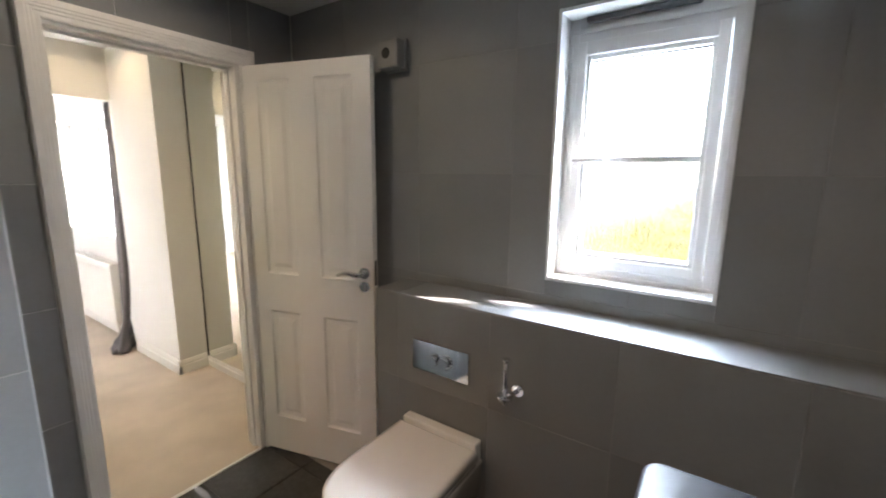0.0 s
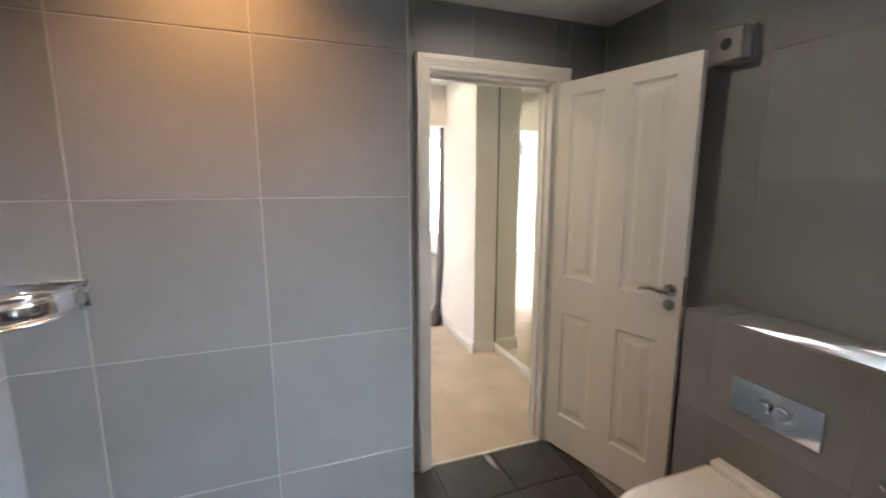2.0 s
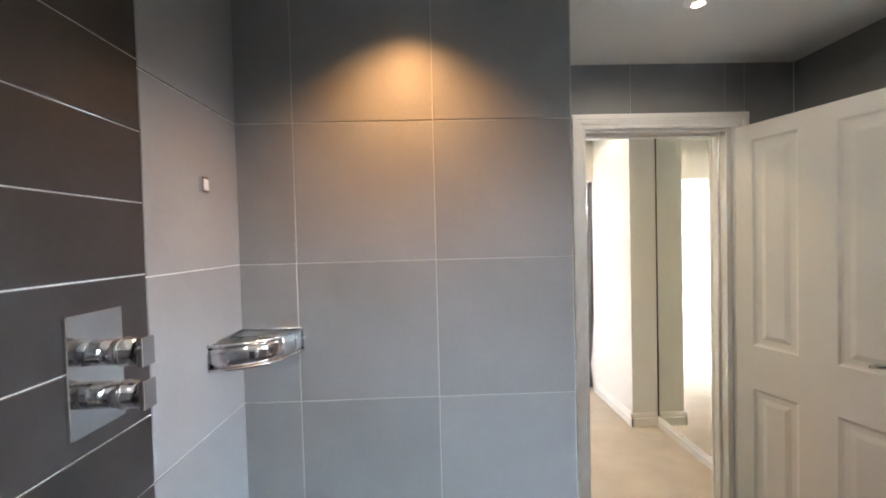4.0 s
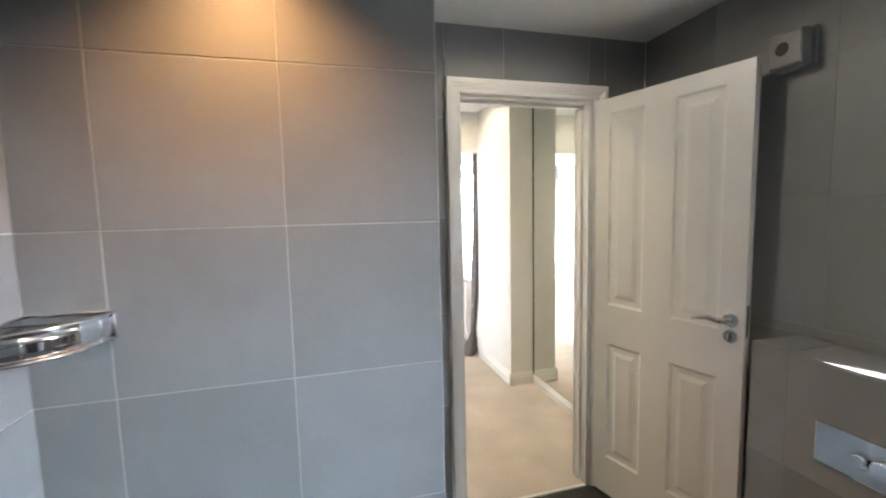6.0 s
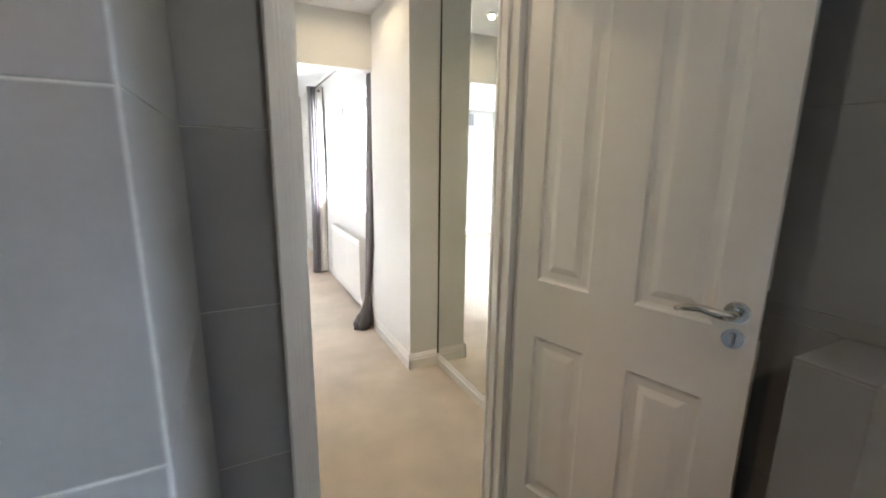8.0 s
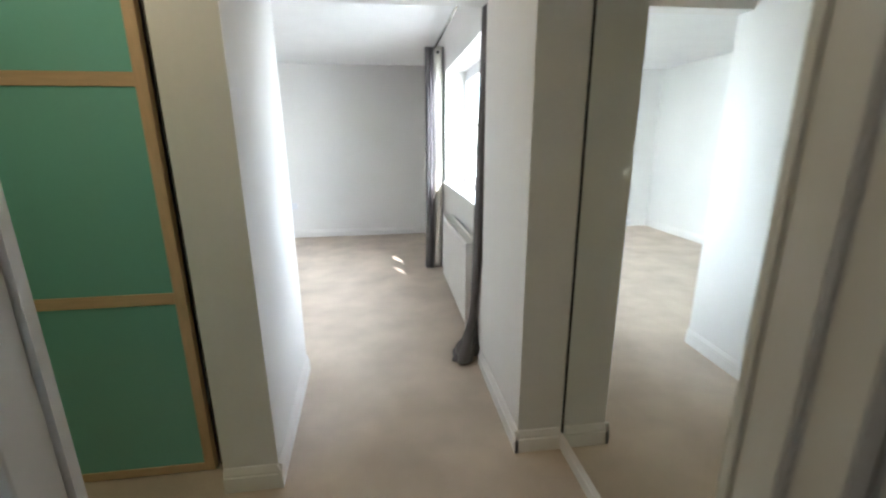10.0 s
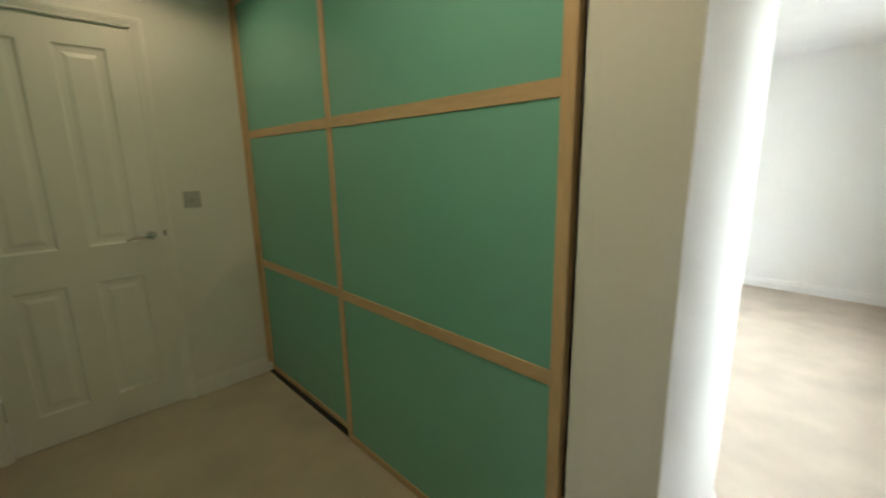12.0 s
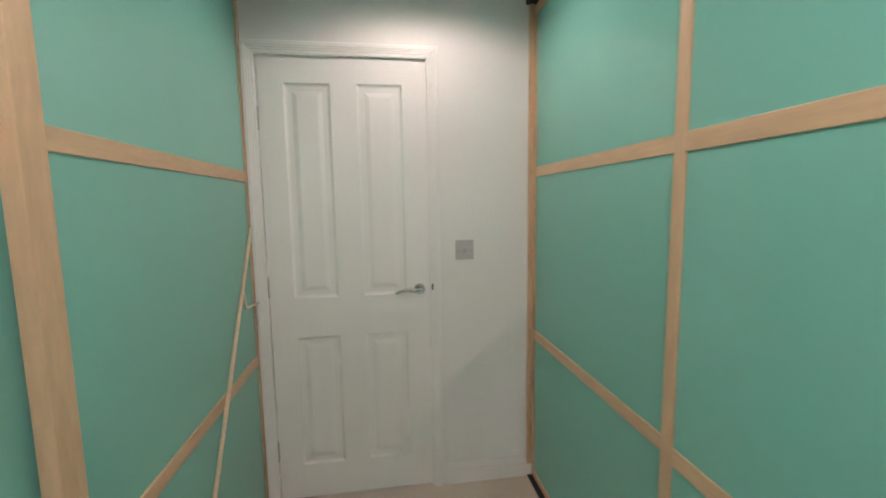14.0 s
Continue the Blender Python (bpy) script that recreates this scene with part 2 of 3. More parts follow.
def grid(u0, u1, v0, v1, fu, fv, pu, pv):
    return [(*a, *b) for a in cut(u0, u1, fu, pu) for b in cut(v0, v1, fv, pv)]


# ---- large structure ----
BW, BE, BS, DW = -0.628, 1.694, -2.6, 0.577     # bathroom: west, east, south faces and the door wall
CW, CE = -2.0, 1.737                         # dressing passage: west wall and mirror wall
HB, HC, HR = 2.295, 2.40, 2.33                 # ceilings: bathroom, dressing passage, bedroom
NORTH, SOUTH, WEST = 6.42, 2.70, -1.62        # bedroom: far wall, wall towards the passage and plain side wall
WIN_X = 1.585                                  # bedroom window wall

solid("floor_bathroom", boxed(BW - 0.12, BE + 0.3, BS - 0.12, DW + 0.012, -0.15, -0.008), GROUT_GREY, "grey grout bed under charcoal floor tiles", "floor")
solid("floor_carpet", boxed(-2.3, 2.0, DW + 0.012, NORTH + 0.15, -0.15, 0.0), CARPET, "beige cut-pile fitted carpet with soft tread marks", "carpet")
bm = boxed(0.704, 1.368, DW - 0.003, DW + 0.014, -0.006, 0.004, bevel=0.002)
solid("threshold_trim", bm, GLOSS, "pale metal threshold strip between tiles and carpet", "trim")

# bathroom walls
wall_w = solid("wall_bath_west", boxed(BW - 0.12, BW, BS - 0.12, 0.1, -0.1, HB), GROUT_PALE, "shower wall of dark brown and pale grey tiles", "wall")
wall_s = solid("wall_shower_back", boxed(BW, 0.447, 0.0, 0.08, -0.1, HB), GROUT, "shower back wall of large grey tiles", "wall")
wall_r = solid("wall_shower_return", boxed(0.325, 0.447, 0.08, 0.675, -0.1, HC), GROUT_GREY, "short grey return beside the bathroom door", "wall")
bm = bmesh.new()
box(bm, 0.447, 0.675, DW, 0.675, -0.1, HC)
box(bm, 1.398, BE + 0.19, DW, 0.675, -0.1, HC)
box(bm, 0.675, 1.398, DW, 0.675, 2.012, HC)
wall_d = solid("wall_bath_door", bm, [PLASTER], "wall with the bathroom doorway, tiled in grey", "wall")
WY0, WY1, WZ0, WZ1 = -1.402, -0.86, 1.11, 2.045
bm = bmesh.new()
box(bm, BE, BE + 0.19, BS - 0.12, WY0, -0.1, HB)
box(bm, BE, BE + 0.19, WY1, DW, -0.1, HB)
box(bm, BE, BE + 0.19, WY0, WY1, -0.1, WZ0)
box(bm, BE, BE + 0.19, WY0, WY1, WZ1, HB)
wall_e = solid("wall_bath_east", bm, GROUT_GREY, "grey tiled outer wall with a deep window opening", "wall")
solid("wall_bath_south", boxed(BW, BE, BS - 0.12, BS, -0.1, HB), TILE, "plain grey wall behind the vanity", "wall")
solid("ceiling_bathroom", boxed(BW - 0.12, BE + 0.19, BS - 0.12, DW, HB, HB + 0.1), CEILING, "white painted bathroom ceiling", "ceiling")
LX, LY, LZ = 1.477, -0.2, 1.014
ledge = solid("wall_ledge", boxed(LX, BE, BS, LY, -0.1, LZ), GROUT_GREY, "boxed-in grey tiled ledge hiding the cistern", "ledge")

# window reveal lining in the bathroom
bm = bmesh.new()
box(bm, BE - 0.003, BE + 0.12, WY0 + 0.001, WY0 + 0.012, WZ0, WZ1)
box(bm, BE - 0.003, BE + 0.12, WY1 - 0.012, WY1 - 0.001, WZ0, WZ1)
box(bm, BE - 0.003, BE + 0.12, WY0 + 0.012, WY1 - 0.012, WZ1 - 0.012, WZ1 - 0.001)
box(bm, BE - 0.006, BE + 0.12, WY0 + 0.012, WY1 - 0.012, WZ0 + 0.001, WZ0 + 0.014, bevel=0.003)
solid("window_reveal_trim", bm, UPVC, "white plastic lining of the window reveal", "trim")

# dressing passage walls
solid("wall_mirror", boxed(CE, CE + 0.23, 0.675, 1.86, -0.1, HC), PLASTER, "white wall carrying the tall mirror", "wall")
solid("wall_pier_east", boxed(1.526, CE + 0.23, 1.86, 2.62, -0.1, HC), PLASTER, "white painted wall beside the bedroom opening", "wall")
PW0, PW1 = 0.512, 0.463                        # the west pier runs slightly out of square
bm = loft(bmesh.new(), [[(0.304, 1.807, z), (PW0, 1.807, z), (PW1, SOUTH, z), (0.304, SOUTH, z)] for z in (-0.1, HC)], smooth=False)
solid("wall_pier_west", bm, PLASTER, "white painted wall end beside the wardrobe", "wall")
solid("wall_pier_south", boxed(0.325, 0.52, 0.677, 0.905, -0.1, HC), PLASTER, "white painted wall end beside the bathroom door", "wall")
solid("wall_lintel", boxed(0.468, 1.526, 2.585, SOUTH, 2.025, HC), PLASTER, "white painted lintel over the bedroom opening", "wall")
DY0, DY1, DZ = 0.672, 1.463, 2.096
bm = bmesh.new()
box(bm, CW - 0.12, CW, -0.02, DY0, -0.1, HC)
box(bm, CW - 0.12, CW, DY1, 2.6, -0.1, HC)
box(bm, CW - 0.12, CW, DY0, DY1, DZ, HC)
solid("wall_passage_west", bm, PLASTER, "white painted end wall with a closed door", "wall")
solid("wall_behind_door", boxed(CW - 0.3, CW - 0.25, 0.5, 1.6, -0.1, HC), PLASTER, "plain wall closing the place behind the door", "wall")
solid("ceiling_passage", boxed(CW - 0.12, CE + 0.23, -0.02, SOUTH, HC, HC + 0.1), CEILING, "white painted passage ceiling", "ceiling")
solid("wall_wardrobe_south_back", boxed(CW, 0.325, 0.08, 0.10, -0.1, HC), PLASTER, "plain back wall of the wardrobe recess", "wall")
solid("wall_wardrobe_north_back", boxed(CW, 0.304, 2.42, SOUTH, -0.1, HC), PLASTER, "white wall between wardrobe and bedroom", "wall")

# bedroom walls
BY0, BY1, BZ0, BZ1 = 2.86, 4.56, 0.92, 1.985
bm = bmesh.new()
box(bm, WIN_X, WIN_X + 0.3, 2.62, BY0, -0.1, HR)
box(bm, WIN_X, WIN_X + 0.3, BY1, NORTH, -0.1, HR)
box(bm, WIN_X, WIN_X + 0.3, BY0, BY1, -0.1, BZ0)
box(bm, WIN_X, WIN_X + 0.3, BY0, BY1, BZ1, HR)
solid("wall_bedroom_east", bm, PLASTER, "white painted outer wall with the bedroom window", "wall")
solid("wall_bedroom_north", boxed(WEST, WIN_X + 0.3, NORTH, NORTH + 0.12, -0.1, HR), PLASTER, "plain white painted far bedroom wall", "wall")
solid("wall_bedroom_west", boxed(WEST - 0.12, WEST, SOUTH, NORTH + 0.12, -0.1, HR), PLASTER, "plain white painted bedroom wall", "wall")
solid("ceiling_bedroom", boxed(WEST - 0.12, WIN_X + 0.3, SOUTH, NORTH + 0.12, HR, HR + 0.1), CEILING, "white painted bedroom ceiling", "ceiling")


def skirting(name, a, b, normal, h=0.105):
    """A moulded skirting board along the wall from a to b."""
    prof = [(0, 0), (0.017, 0), (0.017, h * 0.62), (0.012, h * 0.66), (0.013, h * 0.74), (0.009, h * 0.86), (0.006, h * 0.95), (0.003, h), (0, h)]
    n = Vector((*normal, 0))
    a, b = Vector((*a, 0)), Vector((*b, 0))
    bm = loft(bmesh.new(), [[p + n * d + Vector((0, 0, z)) for d, z in prof] for p in (a, b)], smooth=False)
    return solid(name, bm, GLOSS, "white painted moulded skirting board", "skirting")


skirting("baseboard_pier_east", (1.526, 1.843), (1.526, 2.62), (-1, 0))
skirting("baseboard_pier_east_end", (1.509, 1.86), (CE - 0.017, 1.86), (0, -1))
skirting("baseboard_mirror", (CE, 0.71), (CE, 1.8595), (-1, 0), h=0.075)
skirting("baseboard_pier_west", (PW0, 1.79), (PW1, SOUTH), (1, 0))
skirting("baseboard_pier_west_end", (0.304, 1.807), (PW0 + 0.017, 1.807), (0, -1))
skirting("baseboard_passage_west", (CW, 1.503), (CW, 1.965), (1, 0))
skirting("baseboard_pier_south", (0.52, 0.68), (0.52, 0.922), (1, 0))
skirting("baseboard_bedroom_north", (WEST, NORTH), (WIN_X, NORTH), (0, -1))
skirting("baseboard_bedroom_east", (WIN_X, 2.62), (WIN_X, NORTH - 0.017), (-1, 0))
skirting("baseboard_bedroom_west", (WEST, SOUTH + 0.02), (WEST, NORTH - 0.017), (1, 0))
skirting("baseboard_bedroom_south", (WEST, SOUTH), (PW1, SOUTH), (0, 1))


def architrave(name, u0, u1, top, at, axis, side, width=0.066):
    """A moulded door surround; u runs along the wall, side is the way that it faces."""
    w = width
    prof = [(0, 0), (0, 0.011), (w * 0.1, 0.014), (w * 0.28, 0.014), (w * 0.33, 0.018), (w * 0.45, 0.018), (w * 0.5, 0.022),
            (w * 0.62, 0.022), (w * 0.66, 0.025), (w * 0.95, 0.025), (w, 0.021), (w, 0)]
    rings = []
    for k in range(4):
        ring = []
        for a, p in prof:
            u = u0 - a if k < 2 else u1 + a
            z = 0 if k in (0, 3) else top + a
            ring.append((u, at + side * p, z) if axis == "y" else (at + side * p, u, z))
        rings.append(ring)
    return solid(name, loft(bmesh.new(), rings, smooth=False), GLOSS, "white painted moulded door architrave", "trim")


def lining(name, u0, u1, top, v0, v1, axis, stop):
    """The door frame's inner boards with a stop bead."""
    bm = bmesh.new()
    t = 0.028

    def put(a0, a1, b0, b1, z0, z1):
        box(bm, a0, a1, b0, b1, z0, z1, bevel=0.0015, segments=1) if axis == "y" else box(bm, b0, b1, a0, a1, z0, z1, bevel=0.0015, segments=1)
    put(u0, u0 + t, v0, v1, 0.0, top)
    put(u1 - t, u1, v0, v1, 0.0, top)
    put(u0 + t, u1 - t, v0, v1, top - t, top)
    put(u0 + t, u0 + t + 0.012, stop, stop + 0.035, 0.0, top - t - 0.012)
    put(u1 - t - 0.012, u1 - t, stop, stop + 0.035, 0.0, top - t - 0.012)
    put(u0 + t, u1 - t, stop, stop + 0.035, top - t - 0.012, top - t)
    return solid(name, bm, GLOSS, "white painted door lining with stop bead", "trim")


architrave("trim_bath_door", 0.702, 1.394, 1.996, DW - 0.004, "y", -1)
architrave("trim_bath_door_passage", 0.708, 1.364, 1.985, 0.679, "y", 1)
lining("trim_bath_door_lining", 0.676, 1.396, 2.010, DW, 0.677, "y", DW + 0.045)
architrave("trim_passage_door", 0.703, 1.444, 2.076, CW + 0.002, "x", 1, width=0.052)
lining("trim_passage_door_lining", 0.673, 1.462, 2.095, CW - 0.115, CW - 0.001, "x", CW - 0.113)


# ---- doors ----
def leaf(w, h, t, us, vs):
    """A moulded four-panel leaf: u along x from 0, thickness along y, z up; us, vs are the panels' edges."""
    bm = bmesh.new()
    steps = ((0, 0), (0.008, 0.007), (0.016, 0.009), (0.034, 0.009), (0.052, 0.003), (0.056, 0.002))
    U, V = [0, *us, w], [0, *vs, h]
    for side, y in ((-1, 0.0), (1, t)):
        for i in range(len(U) - 1):
            for j in range(len(V) - 1):
                a, b, c, d = U[i], U[i + 1], V[j], V[j + 1]
                if i % 2 and j % 2:
                    rings = [[bm.verts.new((x, y - side * dep, z)) for x, z in ((a + s, c + s), (b - s, c + s), (b - s, d - s), (a + s, d - s))] for s, dep in steps]
                    for p, q in zip(rings, rings[1:]):
                        for k in range(4):
                            bm.faces.new((p[k], p[(k + 1) % 4], q[(k + 1) % 4], q[k]))
                    bm.faces.new(rings[-1])
                else:
                    bm.faces.new([bm.verts.new((x, y, z)) for x, z in ((a, c), (b, c), (b, d), (a, d))])
    for x in (0, w):
        bm.faces.new([bm.verts.new(p) for p in ((x, 0, 0), (x, t, 0), (x, t, h), (x, 0, h))])
    for z in (0, h):
        bm.faces.new([bm.verts.new(p) for p in ((0, 0, z), (w, 0, z), (w, t, z), (0, t, z))])
    bmesh.ops.remove_doubles(bm, verts=bm.verts[:], dist=0.0004)
    return bm


def handle(parent, u, z, y, side, run):
    """A curved lever on a round rose, at u, z on the face y; run is the way that the lever points."""
    h = part("door_handle", tube(bmesh.new(), (u, y, z), (u, y + side * 0.009, z), 0.026, 28), SATIN, parent, "satin steel round rose")
    bm = bent(bmesh.new(), [(u, y + side * 0.008, z), (u, y + side * 0.035, z), (u + run * 0.006, y + side * 0.046, z), (u + run * 0.02, y + side * 0.05, z - 0.001),
                            (u + run * 0.06, y + side * 0.05, z + 0.004), (u + run * 0.095, y + side * 0.048, z - 0.002), (u + run * 0.118, y + side * 0.046, z - 0.011)],
              [0.011, 0.011, 0.012, 0.0115, 0.010, 0.009, 0.006], 12)
    part("lever", bm, SATIN, h, "curved satin steel lever")


def door(name, label, w, h, us, vs, hz, hinge_zs, hinge_y, m, keyhole):
    d = thing(name, label, "door", kind="structure")
    part("leaf", leaf(w, h, 0.038, us, vs), GLOSS, d)
    handle(d, w - 0.045, hz, 0.0, -1, -1)
    handle(d, w - 0.045, hz, 0.038, 1, -1)
    if keyhole:
        k = part("thumb_turn", tube(bmesh.new(), (w - 0.045, 0, hz - 0.064), (w - 0.045, -0.008, hz - 0.064), 0.024, 28), SATIN, d, "satin steel round thumb-turn plate")
        part("knob", boxed(w - 0.050, w - 0.040, -0.018, -0.008, hz - 0.078, hz - 0.050, bevel=0.003), SATIN, k)
    else:
        part("strike_plate", boxed(w + 0.010, w + 0.019, -0.031, -0.027, hz - 0.004, hz + 0.026, bevel=0.001), BLIND, d, "small dark latch keep")
    part("latch_plate", boxed(w - 0.001, w + 0.0015, 0.009, 0.029, hz - 0.06, hz + 0.06), SATIN, d, "satin steel latch plate")
    for z in hinge_zs:
        bm = tube(bmesh.new(), (-0.004, hinge_y, z - 0.05), (-0.004, hinge_y, z + 0.05), 0.006, 10)
        part("hinge", bm, SATIN, d, "satin steel hinge")
    d.matrix_world = m
    return d


solid("trim_strike_plate", boxed(0.7035, 0.7055, DW + 0.012, DW + 0.036, 0.98, 1.085, bevel=0.0008), SATIN, "satin steel strike plate in the door lining", "strike plate")
# the bathroom door stands open into the room
HX, HY = 1.395, 0.57
door("door_1", "open white four-panel door with satin lever handle", 0.686, 1.975, (0.088, 0.272, 0.405, 0.597), (0.198, 0.79, 0.985, 1.905),
     1.03, (0.25, 1.0, 1.72), 0.041, pose(HX, HY, 0.012, 0, 0, math.degrees(math.atan2(-0.65, 0.18))), True)
# the passage door is shut
door("door_2", "closed white four-panel door with satin lever handle", 0.735, 2.064, (0.108, 0.308, 0.425, 0.628), (0.168, 0.803, 0.99, 1.956),
     1.012, (0.25, 1.05, 1.8), -0.004, pose(CW - 0.002, 0.706, 0.006, 0, 0, 90), False)


# ---- bathroom window ----
win = thing("window_1", "white plastic sash window with rippled lower pane", "window", kind="structure")
GX = BE + 0.125
bm = bmesh.new()
def border(bm, a0, a1, c0, c1, side, low, top, x0, x1, bevel):
    """Four bars round an opening in the y-z plane, with the widths of the sides, the bottom and the top."""
    box(bm, x0, x1, a0, a0 + side, c0, c1, bevel=bevel)
    box(bm, x0, x1, a1 - side, a1, c0, c1, bevel=bevel)
    box(bm, x0, x1, a0 + side - 0.001, a1 - side + 0.001, c0, c0 + low, bevel=bevel)
    box(bm, x0, x1, a0 + side - 0.001, a1 - side + 0.001, c1 - top, c1, bevel=bevel)


y0, y1, z0, z1 = WY0 + 0.047, WY1 - 0.047, WZ0 + 0.052, WZ1 - 0.092
border(bm, WY0, WY1, WZ0, WZ1, 0.045, 0.05, 0.09, GX - 0.03, GX + 0.05, 0.004)
border(bm, WY0 + 0.012, WY1 - 0.012, WZ0 + 0.014, WZ1 - 0.05, 0.012, 0.012, 0.014, GX - 0.037, GX - 0.029, 0.003)
part("window_frame", bm, UPVC, win)
bm = bmesh.new()
border(bm, y0, y1, z0, z1, 0.032, 0.036, 0.046, GX - 0.048, GX + 0.02, 0.005)
border(bm, y0 + 0.03, y1 - 0.03, z0 + 0.034, z1 - 0.044, 0.016, 0.016, 0.018, GX - 0.038, GX + 0.01, 0.005)
sash = part("sash", bm, UPVC, win)
bm = bmesh.new()
border(bm, y0 + 0.044, y1 - 0.044, z0 + 0.048, z1 - 0.06, 0.0045, 0.0045, 0.006, GX - 0.014, GX - 0.002, 0)
part("gasket", bm, BLIND, sash, "dark grey glazing gasket")
part("glazing_bar", boxed(GX - 0.035, GX + 0.005, y0 + 0.044, y1 - 0.044, 1.54, 1.562, bevel=0.004), UPVC, sash)
g1 = part("upper_pane", boxed(GX - 0.008, GX - 0.004, y0 + 0.044, y1 - 0.044, 1.562, z1 - 0.06), CLEAR, win, "clear upper pane")
g2 = part("lower_pane", boxed(GX - 0.008, GX - 0.003, y0 + 0.044, y1 - 0.044, z0 + 0.049, 1.54), OBSCURE, win, "rain-patterned obscure glass")
for g in (g1, g2):
    g.visible_shadow = False
bm = boxed(GX - 0.062, GX - 0.045, y1 - 0.12, y1 - 0.005, 1.543, 1.559, bevel=0.004)
box(bm, GX - 0.058, GX - 0.044, y1 - 0.03, y1 - 0.008, 1.53, 1.60, bevel=0.004)
part("window_handle", bm, UPVC, sash, "white window handle")
bm = boxed(GX - 0.052, GX - 0.031, WY0 + 0.13, WY1 - 0.07, WZ1 - 0.034, WZ1 - 0.014, bevel=0.006)
part("trickle_vent", bm, BLIND, win, "dark grey trickle vent cover")

# ---- bedroom window ----
win2 = thing("window_2", "white plastic bedroom window with side casements", "window", kind="structure")
GX = WIN_X + 0.2
MULL_A, MULL_B = 3.27, 3.70
bm = bmesh.new()
for a in ((BY0, BY0 + 0.055, BZ0, BZ1), (BY1 - 0.055, BY1, BZ0, BZ1), (BY0 + 0.055, BY1 - 0.055, BZ0, BZ0 + 0.06), (BY0 + 0.055, BY1 - 0.055, BZ1 - 0.055, BZ1)):
    box(bm, GX, GX + 0.07, *a, bevel=0.005)
for y in (MULL_A, MULL_B):
    box(bm, GX, GX + 0.07, y - 0.03, y + 0.03, BZ0 + 0.06, BZ1 - 0.055, bevel=0.005)
part("window_frame", bm, UPVC, win2)
edges = [BY0 + 0.057, MULL_A - 0.032, MULL_A + 0.032, MULL_B - 0.032, MULL_B + 0.032, BY1 - 0.057]
for a, b in zip(edges[::2], edges[1::2]):
    z0, z1 = BZ0 + 0.062, BZ1 - 0.057
    bm = bmesh.new()
    for q in ((a, a + 0.045, z0, z1), (b - 0.045, b, z0, z1), (a + 0.045, b - 0.045, z0, z0 + 0.045), (a + 0.045, b - 0.045, z1 - 0.045, z1)):
        box(bm, GX - 0.014, GX + 0.05, *q, bevel=0.005)
    zb = z0 + 0.5
    box(bm, GX - 0.004, GX + 0.03, a + 0.045, b - 0.045, zb - 0.012, zb + 0.012, bevel=0.003)
    s = part("casement", bm, UPVC, win2)
    g = part("pane", boxed(GX + 0.012, GX + 0.016, a + 0.044, b - 0.044, z0 + 0.044, z1 - 0.044), CLEAR, win2)
    g.visible_shadow = False
    bm = boxed(GX - 0.03, GX - 0.014, b - 0.03, b - 0.012, 1.30, 1.42, bevel=0.004)
    part("window_handle", bm, UPVC, s)
part("window_sill", boxed(WIN_X - 0.035, GX, BY0 + 0.002, BY1 - 0.002, BZ0 + 0.001, BZ0 + 0.026, bevel=0.006), GLOSS, win2, "white painted window board")


# ---- sliding wardrobes ----
def sliding_door(parent, x0, x1, y0, y1, face, stile0, stile1, RAIL_U=1.571, RAIL_L=0.747, foot=0.02):
    """One oak-framed sliding door with three green glass panels; face is the way that it looks."""
    d = part("sliding_door", boxed(x0 + 0.01, x1 - 0.01, y0 + 0.012, y1 - 0.012, 0.03, 2.32), OAK, parent, "oak-framed door with sea-green glass")
    for a, b in ((x0, x0 + stile0), (x1 - stile1, x1)):
        part("stile", boxed(a, b, y0, y1, foot, 2.33, bevel=0.003), OAK_UP, d)
    zs = (0.02, RAIL_L, RAIL_U, 2.31)
    hs = (0.022, 0.023, 0.023, 0.022)
    for z, h in zip(zs, hs):
        part("rail", boxed(x0 + stile0, x1 - stile1, y0 + 0.001, y1 - 0.001, max(foot, z - h), z + h, bevel=0.0025), OAK, d)
    fy = (y0 + 0.006, y0 + 0.011) if face < 0 else (y1 - 0.011, y1 - 0.006)
    for (z, h), (zz, hh) in zip(zip(zs, hs), list(zip(zs, hs))[1:]):
        part("glass_panel", boxed(x0 + stile0 - 0.003, x1 - stile1 + 0.003, *fy, z + h - 0.002, zz - hh + 0.002), GREEN, d, "sea-green back-painted glass")


ward_n = thing("wardrobe", "fitted wardrobe with oak-framed sea-green sliding doors", "wardrobe", group="sliding wardrobes")
sliding_door(ward_n, -0.962, 0.218, 1.925, 1.957, -1, 0.040, 0.040, 1.56, 0.785, foot=0.004)
sliding_door(ward_n, CW + 0.004, -0.90, 1.961, 1.993, -1, 0.03, 0.036, 1.567, 0.765, foot=0.0075)
part("side_jamb", boxed(CW + 0.001, CW + 0.016, 1.935, 1.96, 0.001, 2.335, bevel=0.002), OAK_UP, ward_n)
part("top_track", boxed(CW + 0.003, 0.303, 1.92, 2.03, 2.335, 2.395), DARK, ward_n, "black top track")
# track kept black and only here, so it also paints the door foot's shade
part("floor_track", boxed(CW + 0.003, -0.964, 1.936, 1.964, 0.001, 0.006), DARK, ward_n, "black floor track")
# black box painted as the deep shade between end stile and pier
part("end_upright", boxed(0.224, 0.303, 1.962, 2.40, 0.0, 2.33), DARK, ward_n, "black panel standing in for the shaded end gap")
ward_s = thing("wardrobe", "fitted wardrobe with oak-framed sea-green sliding doors", "wardrobe", group="sliding wardrobes")
sliding_door(ward_s, CW + 0.004, -0.812, 0.615, 0.649, 1, 0.03, 0.062, 1.553, 0.728)
sliding_door(ward_s, -0.90, 0.322, 0.575, 0.609, 1, 0.04, 0.036, 1.553, 0.728)
